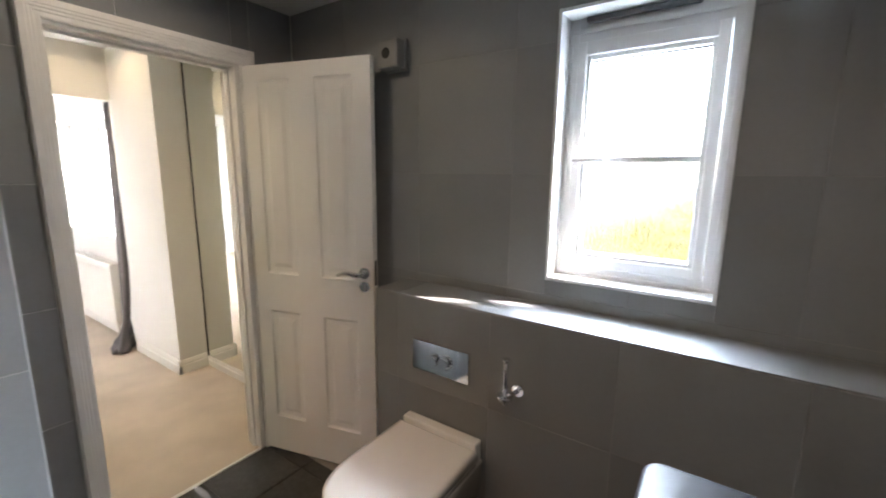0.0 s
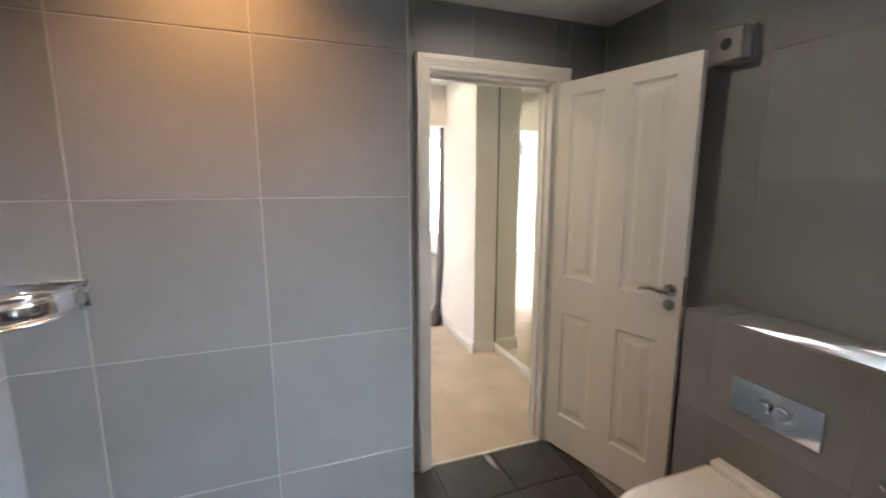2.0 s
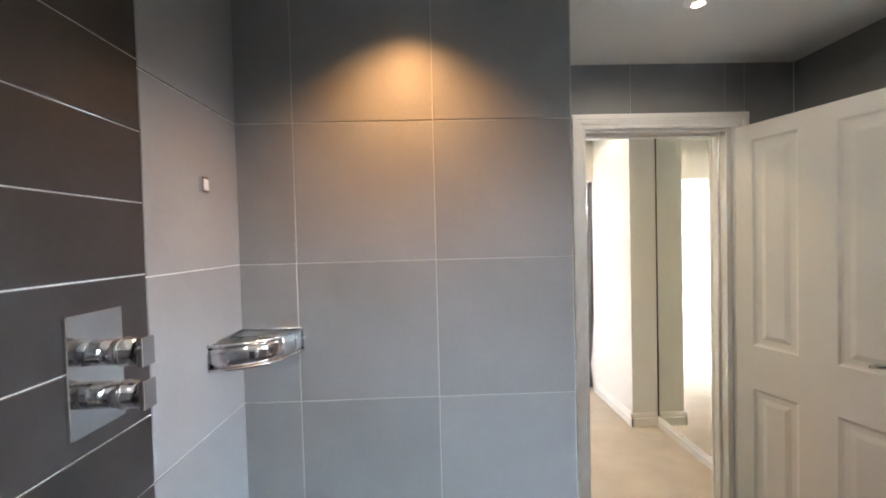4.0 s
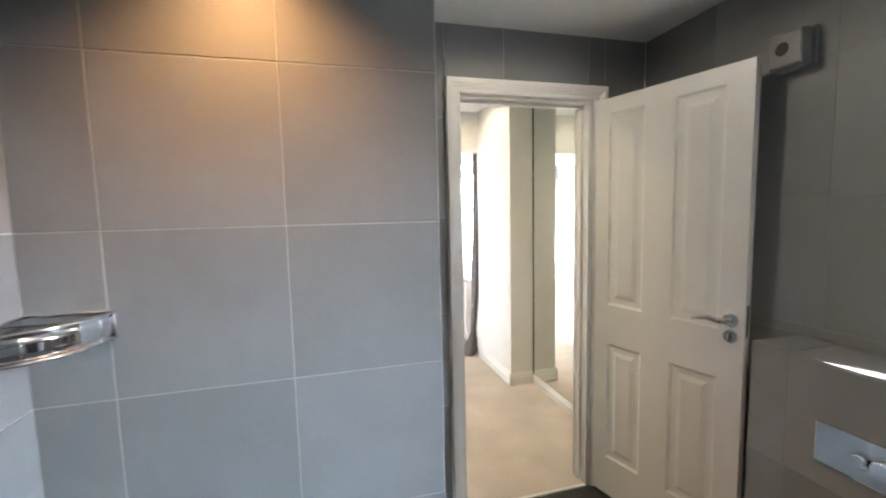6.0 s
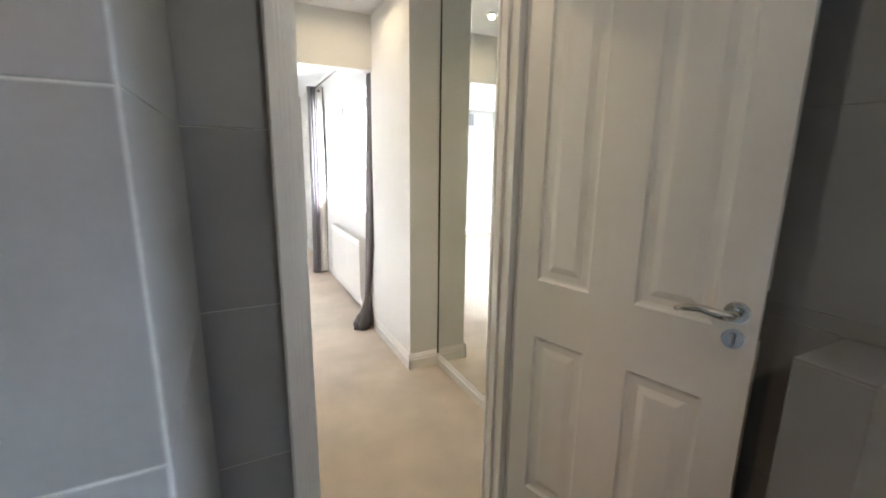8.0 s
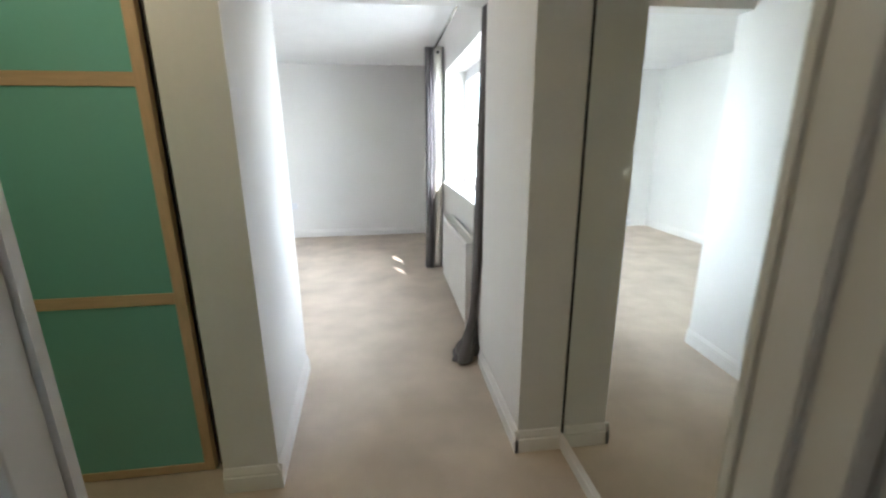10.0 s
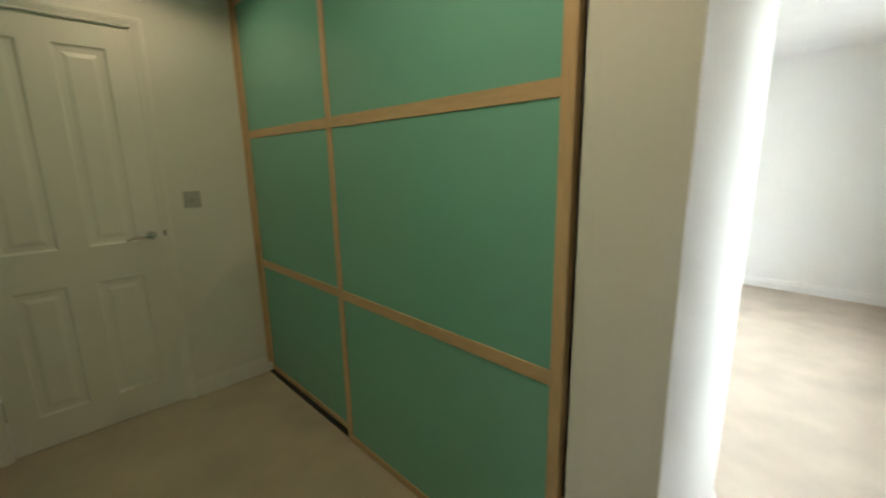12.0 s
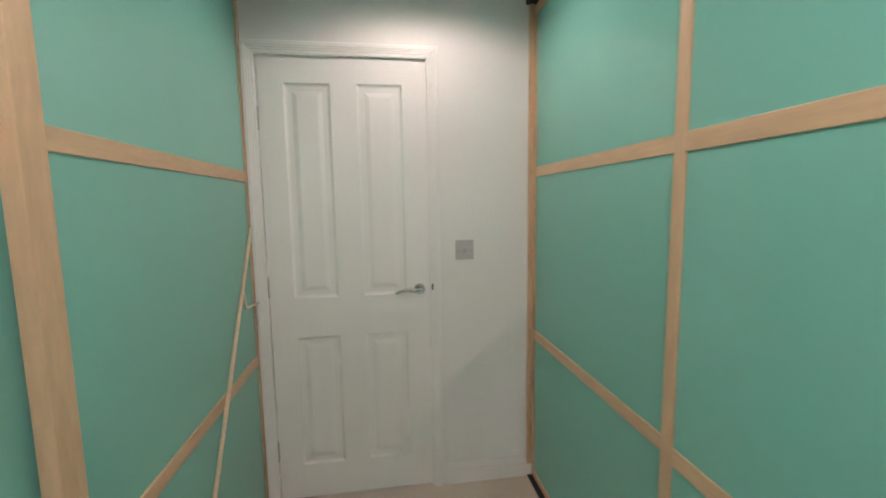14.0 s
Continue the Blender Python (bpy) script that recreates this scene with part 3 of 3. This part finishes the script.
part("top_track", boxed(CW + 0.003, 0.324, 0.56, 0.66, 2.335, 2.395), DARK, ward_s, "black top track")
part("floor_track", boxed(CW + 0.003, 0.324, 0.57, 0.612, 0.001, 0.012), DARK, ward_s, "black floor track")

# tall mirror
mir = thing("wall_mirror_panel", "tall frameless wall mirror above the skirting", "mirror")
part("mirror_glass", boxed(CE - 0.006, CE - 0.001, 0.80, 1.8525, 0.077, 2.399), MIRROR, mir)
part("edge_strip", boxed(CE - 0.010, CE - 0.001, 1.853, 1.8599, 0.077, 2.399), DARK, mir, "dark mirror edge")


# ---- bedroom things ----
def sheet(rings):
    bm = bmesh.new()
    vr = [[bm.verts.new(p) for p in r] for r in rings]
    for a, b in zip(vr, vr[1:]):
        for k in range(len(a) - 1):
            f = bm.faces.new((a[k], a[k + 1], b[k + 1], b[k]))
            f.smooth = True
    return bm


def cloth(name, rings, material, parent, thick, label=""):
    ob = part(name, sheet(rings), material, parent, label)
    md = ob.modifiers.new("thick", "SOLIDIFY")
    md.thickness = thick
    return ob


# far curtain: gathered satin with its pale lining turned to the room
far = thing("curtain", "open taupe-grey satin eyelet curtain with pale lining", "curtain", group="bedroom curtains")
satin_rows, lining_rows = [], []
for k in range(33):
    f = k / 32
    z = 2.215 - 2.20 * f
    lean = -0.02 * f + 0.008 * math.sin(4 * f)
    satin_rows.append([(1.395 + lean + 0.085 * s + 0.004 * math.sin(31 * s), 4.66 + (0.035 + 0.01 * f) * math.sin(s * 17 + 0.5 * math.sin(3 * f)), z + 0.003 * math.sin(17 * s)) for s in [i / 40 for i in range(41)]])
    lining_rows.append([(1.482 + lean + 0.085 * s, 4.655 - 0.022 * math.sin(s * math.pi) + 0.008 * math.sin(s * 14 + 2 * f), z + 0.004) for s in [i / 24 for i in range(25)]])
cloth("satin", satin_rows, CURTAIN, far, 0.004)
cloth("lining", lining_rows, LINING, far, 0.003, "cream curtain lining")
cloth("edge_hem", [[(r[-1][0] + dx, r[-1][1] + dy, r[-1][2]) for dx, dy in ((0.0, -0.004), (0.006, -0.008), (0.012, 0.0), (0.012, 0.02))] for r in lining_rows], CURTAIN, far, 0.003)
part("eyelet", tube(bmesh.new(), (1.52, 4.622, 2.165), (1.52, 4.636, 2.165), 0.02, 24), SATIN, far, "steel eyelet ring")
part("eyelet_hole", tube(bmesh.new(), (1.52, 4.6205, 2.165), (1.52, 4.6225, 2.165), 0.014, 24), DARK, far)

# near curtain: gathered narrow, its foot spilling over the carpet
near = thing("curtain", "open taupe-grey satin curtain puddling on the carpet", "curtain", group="bedroom curtains")
rows = []
for k in range(61):
    f = k / 60
    z = 2.215 - 2.195 * f
    low = max(0.0, (f - 0.62) / 0.38)
    swell = low ** 1.5
    foot = max(0.0, (f - 0.86) / 0.14)
    row = []
    for i in range(65):
        s = i / 64
        ph = s * math.tau * 3.5 + 0.6 * math.sin(6 * f) + 1.3 * foot
        amp = 0.014 + 0.014 * f + 0.012 * foot * math.sin(9 * s)
        x = 1.545 - 0.045 * f - 0.055 * swell * (1.15 - s) - 0.03 * foot * math.sin(s * 5 + 1) + amp * math.cos(ph) * 0.9
        y = 2.69 + (s - 0.5) * (0.10 + 0.05 * swell) - 0.01 * foot + amp * math.sin(ph)
        row.append((x, y, z + 0.018 * foot * math.sin(s * 11 + 2) * (1 - f) * 7 + 0.004 * math.sin(ph)))
    rows.append(row)
cloth("satin", rows, CURTAIN, near, 0.005)
puddle = []
for k in range(22):
    f = k / 21
    ring = []
    for i in range(36):
        a = math.tau * i / 36
        r = 1 + 0.16 * math.sin(3 * a + 5 * f) + 0.09 * math.sin(7 * a - 8 * f)
        w = (0.055 + 0.03 * math.sin(math.pi * min(1, f * 1.15))) * (1 - 0.55 * f)
        ring.append((1.425 + 0.045 * f + w * 0.95 * r * math.cos(a), 2.685 - 0.005 * f + w * 0.9 * r * math.sin(a), 0.004 + 0.20 * f + 0.012 * math.sin(4 * a + 9 * f) * (f > 0)))
    puddle.append(ring)
part("foot_fold", loft(bmesh.new(), puddle), CURTAIN, near, "bunched satin foot of the curtain")
for cx, cy, r, h, a0 in ((1.405, 2.72, 0.036, 0.10, 0.4), (1.44, 2.655, 0.034, 0.13, 2.0), (1.385, 2.675, 0.028, 0.06, 3.6)):
    fold = []
    for k in range(10):
        f = k / 9
        w = r * (0.55 + 0.6 * math.sin(math.pi * (0.25 + 0.7 * f)))
        fold.append([(cx + 0.05 * f * f + w * (1 + 0.2 * math.sin(3 * a + a0)) * math.cos(a), cy + w * (1 + 0.18 * math.sin(5 * a + a0)) * math.sin(a), 0.003 + h * f)
                     for a in [math.tau * i / 24 for i in range(24)]])
    part("foot_fold", loft(bmesh.new(), fold), CURTAIN, near, "crumpled satin fold on the carpet")
pole = thing("curtain_pole", "slim brushed steel curtain pole with brackets", "curtain pole")
part("rod", tube(bmesh.new(), (1.49, 2.63, 2.2), (1.49, 4.74, 2.2), 0.011, 16), SATIN, pole)
for y in (2.78, 4.70):
    part("bracket", bent(bmesh.new(), [(1.49, y, 2.2), (1.53, y, 2.203), (WIN_X, y, 2.205)], 0.007), SATIN, pole)
part("finial", tube(bmesh.new(), (1.49, 4.74, 2.2), (1.49, 4.77, 2.2), 0.017, 16, 0.014), SATIN, pole)

rad = thing("radiator", "white steel panel radiator under the window", "radiator")
RX0, RX1, RY0, RY1, RZ0, RZ1 = 1.475, 1.56, 2.9, 4.0, 0.15, 0.71
part("panel", boxed(RX0, RX0 + 0.014, RY0, RY1, RZ0, RZ1 - 0.012, bevel=0.005), GLOSS, rad)
part("back_panel", boxed(RX1 - 0.014, RX1, RY0, RY1, RZ0, RZ1 - 0.012, bevel=0.005), GLOSS, rad)
for y in (RY0, RY1 - 0.003):
    part("side_cover", boxed(RX0 + 0.012, RX1 - 0.012, y, y + 0.003, RZ0 + 0.01, RZ1 - 0.004), GLOSS, rad)
bm = bmesh.new()
for k in range(46):
    y = RY0 + 0.02 + k * (RY1 - RY0 - 0.04) / 45
    box(bm, RX0 + 0.016, RX1 - 0.016, y - 0.004, y + 0.004, RZ1 - 0.012, RZ1 - 0.006)
for x in (RX0 + 0.002, RX1 - 0.016):
    box(bm, x, x + 0.014, RY0, RY1, RZ1 - 0.012, RZ1 - 0.001, bevel=0.003)
part("top_grille", bm, GLOSS, rad)
for k in range(24):
    y = RY0 + 0.05 + k * (RY1 - RY0 - 0.1) / 23
    part("rib", boxed(RX0 - 0.003, RX0 + 0.001, y - 0.011, y + 0.011, RZ0 + 0.03, RZ1 - 0.05, bevel=0.002, segments=1), GLOSS, rad)
part("valve", tube(bmesh.new(), (1.48, RY0 - 0.03, 0.0), (1.48, RY0 - 0.03, 0.2), 0.008), GLOSS, rad)
for y in (3.2, 3.9):
    part("bracket", boxed(RX1 - 0.002, WIN_X + 0.002, y - 0.015, y + 0.015, 0.2, 0.58), GLOSS, rad)

sock = thing("wall_socket", "white double plug socket on the far wall", "socket")
part("plate", boxed(-0.435, -0.289, NORTH - 0.010, NORTH + 0.001, 0.41, 0.496, bevel=0.003), UPVC, sock)
for x in (-0.397, -0.327):
    part("switch", boxed(x - 0.006, x + 0.006, NORTH - 0.014, NORTH - 0.009, 0.47, 0.487, bevel=0.001), UPVC, sock)
chime = thing("wall_box", "small grey wall-mounted box high on the bedroom wall", "wall box")
part("case", boxed(-1.19, -1.06, NORTH - 0.05, NORTH + 0.001, 2.06, 2.26, bevel=0.006), GREY_PLASTIC, chime)
part("cover", boxed(-1.18, -1.07, NORTH - 0.056, NORTH - 0.049, 2.07, 2.18, bevel=0.003), GREY_PLASTIC, chime)

SWITCH = mat("brushed_steel_plate", (0.5, 0.49, 0.47), 0.4, 0.3, grain=0.05, stain=0.05)
swt = thing("light_switch", "brushed steel single light switch on white wall", "light switch")
part("plate", boxed(CW - 0.001, CW + 0.006, 1.574, 1.662, 1.152, 1.247, bevel=0.002), SWITCH, swt)
part("rocker", boxed(CW + 0.005, CW + 0.010, 1.611, 1.625, 1.183, 1.206, bevel=0.002), GREY_PLASTIC, swt)
for y in (1.586, 1.65):
    part("screw", tube(bmesh.new(), (CW + 0.005, y, 1.194), (CW + 0.0075, y, 1.194), 0.003, 10), SATIN, swt)

stick = thing("wooden_pole", "thin pale wooden pole leaning on the wardrobe door", "pole")
part("shaft", bent(bmesh.new(), [(-1.02, 0.672, 0.006), (-1.5, 0.666, 0.69), (-1.945, 0.66, 1.33)], 0.007, 10), PALE_WOOD, stick)
part("hook", bent(bmesh.new(), [(-1.78, 0.664, 1.09), (-1.80, 0.664, 1.01), (-1.985, 0.664, 0.99)], 0.005, 8), PALE_WOOD, stick)


def downlight(x, y, z):
    d = thing("downlight", "recessed ceiling downlight with pale metal rim", "downlight", group="ceiling downlights")
    rim = []
    for r, zz in ((0.044, z - 0.0005), (0.044, z - 0.004), (0.038, z - 0.006), (0.024, z - 0.016), (0.021, z - 0.016), (0.020, z - 0.001)):
        rim.append([(x + r * math.cos(a * math.tau / 32), y + r * math.sin(a * math.tau / 32), zz) for a in range(32)])
    part("rim", loft(bmesh.new(), rim, cap=False), UPVC, d)
    part("bulb", tube(bmesh.new(), (x, y, z - 0.0025), (x, y, z - 0.0005), 0.0155, 24), LAMP_GLOW, d, "glowing lamp lens")


# the added fill spots get a fixture too
for x, y in BATH_SPOTS:
    downlight(x, y, HB)
for x, y in HALL_SPOTS:
    downlight(x, y, HC)


# ---- bathroom things ----
def dee(x0, x1, yc, hw, n=40, power=2.6):
    """A D-shaped outline: straight at x1, rounded towards x0."""
    pts = []
    xs = x0 + (x1 - x0) * 0.42
    for i in range(n + 1):
        a = math.pi / 2 + math.pi * i / n
        c, s = math.cos(a), math.sin(a)
        pts.append((xs + (xs - x0) * math.copysign(abs(c) ** (2 / power), c), yc + hw * math.copysign(abs(s) ** (2 / power), s)))
    return [(x1, yc + hw)] + pts + [(x1, yc - hw)]


toilet = thing("toilet", "white wall-hung toilet with closed lid", "toilet")
TY, TB = -0.56, LX - 0.004


def ring(o, z):
    return [(x, y, z) for x, y in o]


bm = loft(bmesh.new(), [ring(dee(1.20, TB, TY, 0.11), 0.10), ring(dee(1.10, TB, TY, 0.13), 0.14), ring(dee(1.0, TB, TY, 0.155), 0.26), ring(dee(0.955, TB, TY, 0.172), 0.38),
                        ring(dee(0.945, TB, TY, 0.178), 0.43), ring(dee(0.95, TB, TY, 0.174), 0.437)])
part("bowl", bm, CERAMIC, toilet)
bm = loft(bmesh.new(), [ring(dee(0.948, TB - 0.055, TY, 0.176), 0.441), ring(dee(0.944, TB - 0.055, TY, 0.18), 0.446), ring(dee(0.944, TB - 0.055, TY, 0.18), 0.458), ring(dee(0.948, TB - 0.055, TY, 0.176), 0.462)])
part("seat", bm, CERAMIC, toilet)
bm = loft(bmesh.new(), [ring(dee(0.945, TB - 0.05, TY, 0.179), 0.466), ring(dee(0.939, TB - 0.05, TY, 0.185), 0.471), ring(dee(0.939, TB - 0.05, TY, 0.185), 0.492), ring(dee(0.945, TB - 0.052, TY, 0.179), 0.500), ring(dee(0.96, TB - 0.06, TY, 0.165), 0.503)])
part("lid", bm, CERAMIC, toilet, "closed white soft-close lid")
part("hinge_rail", boxed(TB - 0.048, TB - 0.002, TY - 0.172, TY + 0.172, 0.436, 0.522, bevel=0.008, segments=3), CERAMIC, toilet)

plate = thing("flush_plate", "polished chrome dual flush plate on grey tiles", "flush plate")
part("face", boxed(LX - 0.016, LX - 0.003, -0.674, -0.41, 0.724, 0.846, bevel=0.003), CHROME, plate)
for y, r in ((-0.522, 0.022), (-0.57, 0.030)):
    b = part("button", tube(bmesh.new(), (LX - 0.015, y, 0.786), (LX - 0.034, y, 0.786), r * 0.9, 32, r * 0.72), CHROME, plate, "round chrome flush button")
    part("button_ring", tube(bmesh.new(), (LX - 0.0155, y, 0.786), (LX - 0.018, y, 0.786), r + 0.004, 32), SATIN, b)
roll = thing("toilet_roll_holder", "empty chrome upright spare roll holder", "roll holder")
part("rose", tube(bmesh.new(), (LX - 0.003, -0.868, 0.762), (LX - 0.012, -0.868, 0.762), 0.021, 28), CHROME, roll)
part("arm", bent(bmesh.new(), [(LX - 0.012, -0.868, 0.762), (LX - 0.05, -0.862, 0.762), (LX - 0.072, -0.85, 0.762)], 0.008), CHROME, roll)
part("base_disc", tube(bmesh.new(), (LX - 0.072, -0.85, 0.757), (LX - 0.072, -0.85, 0.767), 0.026, 28), CHROME, roll)
part("post", tube(bmesh.new(), (LX - 0.072, -0.85, 0.735), (LX - 0.072, -0.85, 0.892), 0.008, 16), CHROME, roll)
part("cap", tube(bmesh.new(), (LX - 0.072, -0.85, 0.891), (LX - 0.072, -0.85, 0.898), 0.014, 20), CHROME, roll)

fan = thing("extractor_fan", "small grey wall fan housing with a round opening", "extractor fan")
part("housing", boxed(BE - 0.072, BE - 0.022, -0.205, -0.098, 1.935, 2.05, bevel=0.008, segments=3), FAN_GREY, fan)
part("back_plate", boxed(BE - 0.020, BE - 0.003, -0.21, -0.093, 1.929, 2.056, bevel=0.004), FAN_GREY, fan)
part("opening", tube(bmesh.new(), (BE - 0.073, -0.142, 1.995), (BE - 0.0705, -0.142, 1.995), 0.022, 28), DARK, fan, "dark round opening")

vanity = thing("storage_cabinet", "tall dark cabinet with a polished round-cornered top", "cabinet")
VX0, VX1, VY0, VY1 = 0.84, 1.215, -1.92, -1.303


def rounded(inset, z, r=0.045, n=6):
    """A rectangle with round corners on the cabinet's plan."""
    pts = []
    for cx, cy, a0 in ((VX1 - r, VY1 - r, 0), (VX0 + r, VY1 - r, 90), (VX0 + r, VY0 + r, 180), (VX1 - r, VY0 + r, 270)):
        for k in range(n + 1):
            a = radians(a0 + 90 * k / n)
            pts.append((cx + (r - inset) * math.cos(a), cy + (r - inset) * math.sin(a), z))
    return pts


part("body", loft(bmesh.new(), [rounded(0.012, 0.001), rounded(0.012, 0.815)]), DARK_TILE, vanity, "dark cabinet body")
part("top", loft(bmesh.new(), [rounded(0.006, 0.815), rounded(0, 0.822), rounded(0, 0.842), rounded(0.003, 0.848), rounded(0.009, 0.85)]), DARK_GLOSS, vanity, "polished dark top reflecting the window")
for y in ((VY0 + VY1) / 2 - 0.148, (VY0 + VY1) / 2 + 0.148):
    leaf_ob = part("cabinet_door", boxed(VX0 - 0.006, VX0 + 0.0125, y - 0.14, y + 0.14, 0.06, 0.79, bevel=0.003), DARK_TILE, vanity)
    part("knob", tube(bmesh.new(), (VX0 - 0.006, y, 0.6), (VX0 - 0.024, y, 0.6), 0.011, 20), CHROME, leaf_ob)

valve = thing("shower_valve", "polished chrome twin shower valve plate", "shower valve")
part("plate", boxed(BW - 0.001, BW + 0.010, -0.643, -0.518, 1.187, 1.398, bevel=0.002), CHROME, valve)
for z in (1.325, 1.248):
    k = part("knob", tube(bmesh.new(), (BW + 0.008, -0.585, z), (BW + 0.088, -0.585, z), 0.024, 32), CHROME, valve, "round chrome control knob")
    part("collar", tube(bmesh.new(), (BW + 0.060, -0.585, z), (BW + 0.066, -0.585, z), 0.0265, 32), SATIN, k)
    part("lever", boxed(BW + 0.094, BW + 0.104, -0.602, -0.568, z - 0.026, z + 0.026, bevel=0.002), CHROME, k)
    part("stem", tube(bmesh.new(), (BW + 0.086, -0.585, z), (BW + 0.095, -0.585, z), 0.010, 16), CHROME, k)
hand = thing("hand_shower", "chrome hand shower wand in a wall holder", "hand shower")
part("holder", tube(bmesh.new(), (BW - 0.001, -0.585, 0.99), (BW + 0.05, -0.585, 0.99), 0.014, 20), CHROME, hand)
part("wand", bent(bmesh.new(), [(BW + 0.05, -0.605, 0.86), (BW + 0.055, -0.585, 0.99), (BW + 0.06, -0.572, 1.045)], 0.013, 16), CHROME, hand)
for z in (1.673, 0.763):
    j = thing("body_jet", "small square chrome body jet with white face", "body jet", group="shower body jets")
    part("frame", boxed(BW + 0.003, BW + 0.014, -0.222, -0.188, z - 0.021, z + 0.021, bevel=0.002), CHROME, j)
    part("nozzle", boxed(BW + 0.0135, BW + 0.0155, -0.216, -0.194, z - 0.015, z + 0.015), UPVC, j, "white nozzle face")

basket = thing("corner_basket", "chrome wire corner basket for soap", "shower basket")
bx, by, bz0, bz1 = BW + 0.006, -0.006, 1.172, 1.238
arc = [(-0.43 + (bx + 0.43) * (1 - math.cos(k * math.pi / 2 / 12)), -0.01 - 0.205 * math.sin(k * math.pi / 2 / 12)) for k in range(13)]
for z, w in ((bz1, 0.0045), (bz1 - 0.022, 0.003), (bz0, 0.0045)):
    pts = [(x * 1.0, y, z) for x, y in arc]
    part("rail", bent(bmesh.new(), pts, w, 8), CHROME, basket)
    part("side_rail", bent(bmesh.new(), [(-0.43, by, z), (bx, by, z)], w, 8), CHROME, basket)
    part("side_rail", bent(bmesh.new(), [(bx, by, z), (bx, -0.215, z)], w, 8), CHROME, basket)
part("band", boxed(bx, bx + 0.002, -0.2, -0.012, bz0, bz1), CHROME, basket)
cloth("front_band", [[(x, y, z) for x, y in arc] for z in (bz0 + 0.004, bz0 + 0.026, bz1 - 0.026, bz1 - 0.004)], CHROME, basket, 0.003)
for x, y in arc[::2]:
    part("wire", tube(bmesh.new(), (x, y, bz0), (x, y, bz1), 0.0022, 8), CHROME, basket)
for k in range(1, 9):
    f = k / 9
    i = arc[min(12, int(round(f * 12)))]
    part("floor_wire", tube(bmesh.new(), (i[0], by, bz0), (i[0], i[1], bz0), 0.002, 8), CHROME, basket)

# ---- outside ----
solid("ground", boxed(-300, 300, -300, 300, -3.2, -3.0), GROUND, "grass ground below the windows reaching the horizon", "ground")
rng = random.Random(4)
bm = bmesh.new()
for _ in range(9000):
    y = rng.uniform(-6.0, 3.0)
    top = 0.72 - 0.62 * y + 0.12 * math.sin(y * 2.3)
    c = Vector((7.5 + rng.uniform(-0.7, 0.7), y, -3.0 + (top + 3.0) * rng.random() ** 0.8))
    q = Euler((rng.random() * 6, rng.random() * 6, rng.random() * 6)).to_matrix()
    s = rng.uniform(0.05, 0.10)
    bm.faces.new([bm.verts.new(c + q @ Vector(p) * s) for p in ((-1, 0, 0), (0, -0.5, 0.1), (1, 0, 0), (0, 0.5, 0.1))])
tagged(part("hedge", bm, LEAF), "yellow-green sunlit hedge outside the window", "hedge", kind="stuff")

# ---- tiles ----
P = 0.445
JZ = 1.446 - 3 * P   # a joint of the shower walls
pieces("tile", wall_s, grid(BW, 0.447, 0, HB, 0.0, JZ, P, P), 0.0018, TILE, "y-", 0.0)
pieces("tile", wall_w, [(-0.436, -0.004, a, b) for a, b in cut(0, HB, JZ, P)], 0.004, TILE, "x+", BW)
pieces("dark_tile", wall_w, grid(BS, -0.436, 0, HB, -0.436 - 0.61 * 3, 1.453 - 0.1515 * 9, 0.61, 0.1515), 0.004, DARK_TILE, "x+", BW)
cells = [c for c in grid(BS, DW, LZ + 0.004, HB, -1.60, 1.50 - P, P, P)]
out = []
for u0, u1, v0, v1 in cells:
    # leave the window's opening free
    if u1 <= WY0 or u0 >= WY1 or v1 <= WZ0 or v0 >= WZ1:
        out.append((u0, u1, v0, v1))
        continue
    if u0 < WY0:
        out.append((u0, WY0, v0, v1))
    if u1 > WY1:
        out.append((WY1, u1, v0, v1))
    a, b = max(u0, WY0), min(u1, WY1)
    if v0 < WZ0:
        out.append((a, b, v0, WZ0))
    if v1 > WZ1:
        out.append((a, b, WZ1, v1))
pieces("tile", wall_e, out, 0.0012, TILE, "x-", BE, gap=0.0007)
pieces("tile", wall_e, grid(LY, DW, 0, LZ + 0.004, -1.60, 1.50 - 3 * P, P, P), 0.0012, TILE, "x-", BE, gap=0.0007)
pieces("tile", ledge, grid(BS, LY, 0, LZ - 0.002, -1.18, 0.65 - P, 0.43, P), 0.0012, TILE, "x-", LX, gap=0.0007)
pieces("tile", ledge, [(LX - 0.002, BE - 0.004, a, b) for a, b in cut(BS, LY, -1.18, 0.43 * 2)], 0.004, TILE, "z+", LZ, gap=0.0008)
pieces("tile", wall_d, [(0.447, 0.634, a, b) for a, b in cut(0, HB, JZ, P)] + [(1.456, BE - 0.004, a, b) for a, b in cut(0, HB, JZ, P)]
       + [(0.634, 0.92, 2.064, HB), (0.92, 1.365, 2.064, HB), (1.365, 1.456, 2.064, HB)], 0.0012, TILE, "y-", DW, gap=0.0004)
pieces("floor_tile", bpy.data.objects["floor_bathroom"], grid(BW, LX, BS, DW - 0.003, 1.055, 0.27, 0.343, 0.343), 0.008, FLOOR_TILE, "z+", -0.008, gap=0.002)
pieces("tile", wall_r, [(0.004, DW - 0.002, a, b) for a, b in cut(0, HB, JZ, P)], 0.0012, TILE, "x+", 0.447, gap=0.0004)
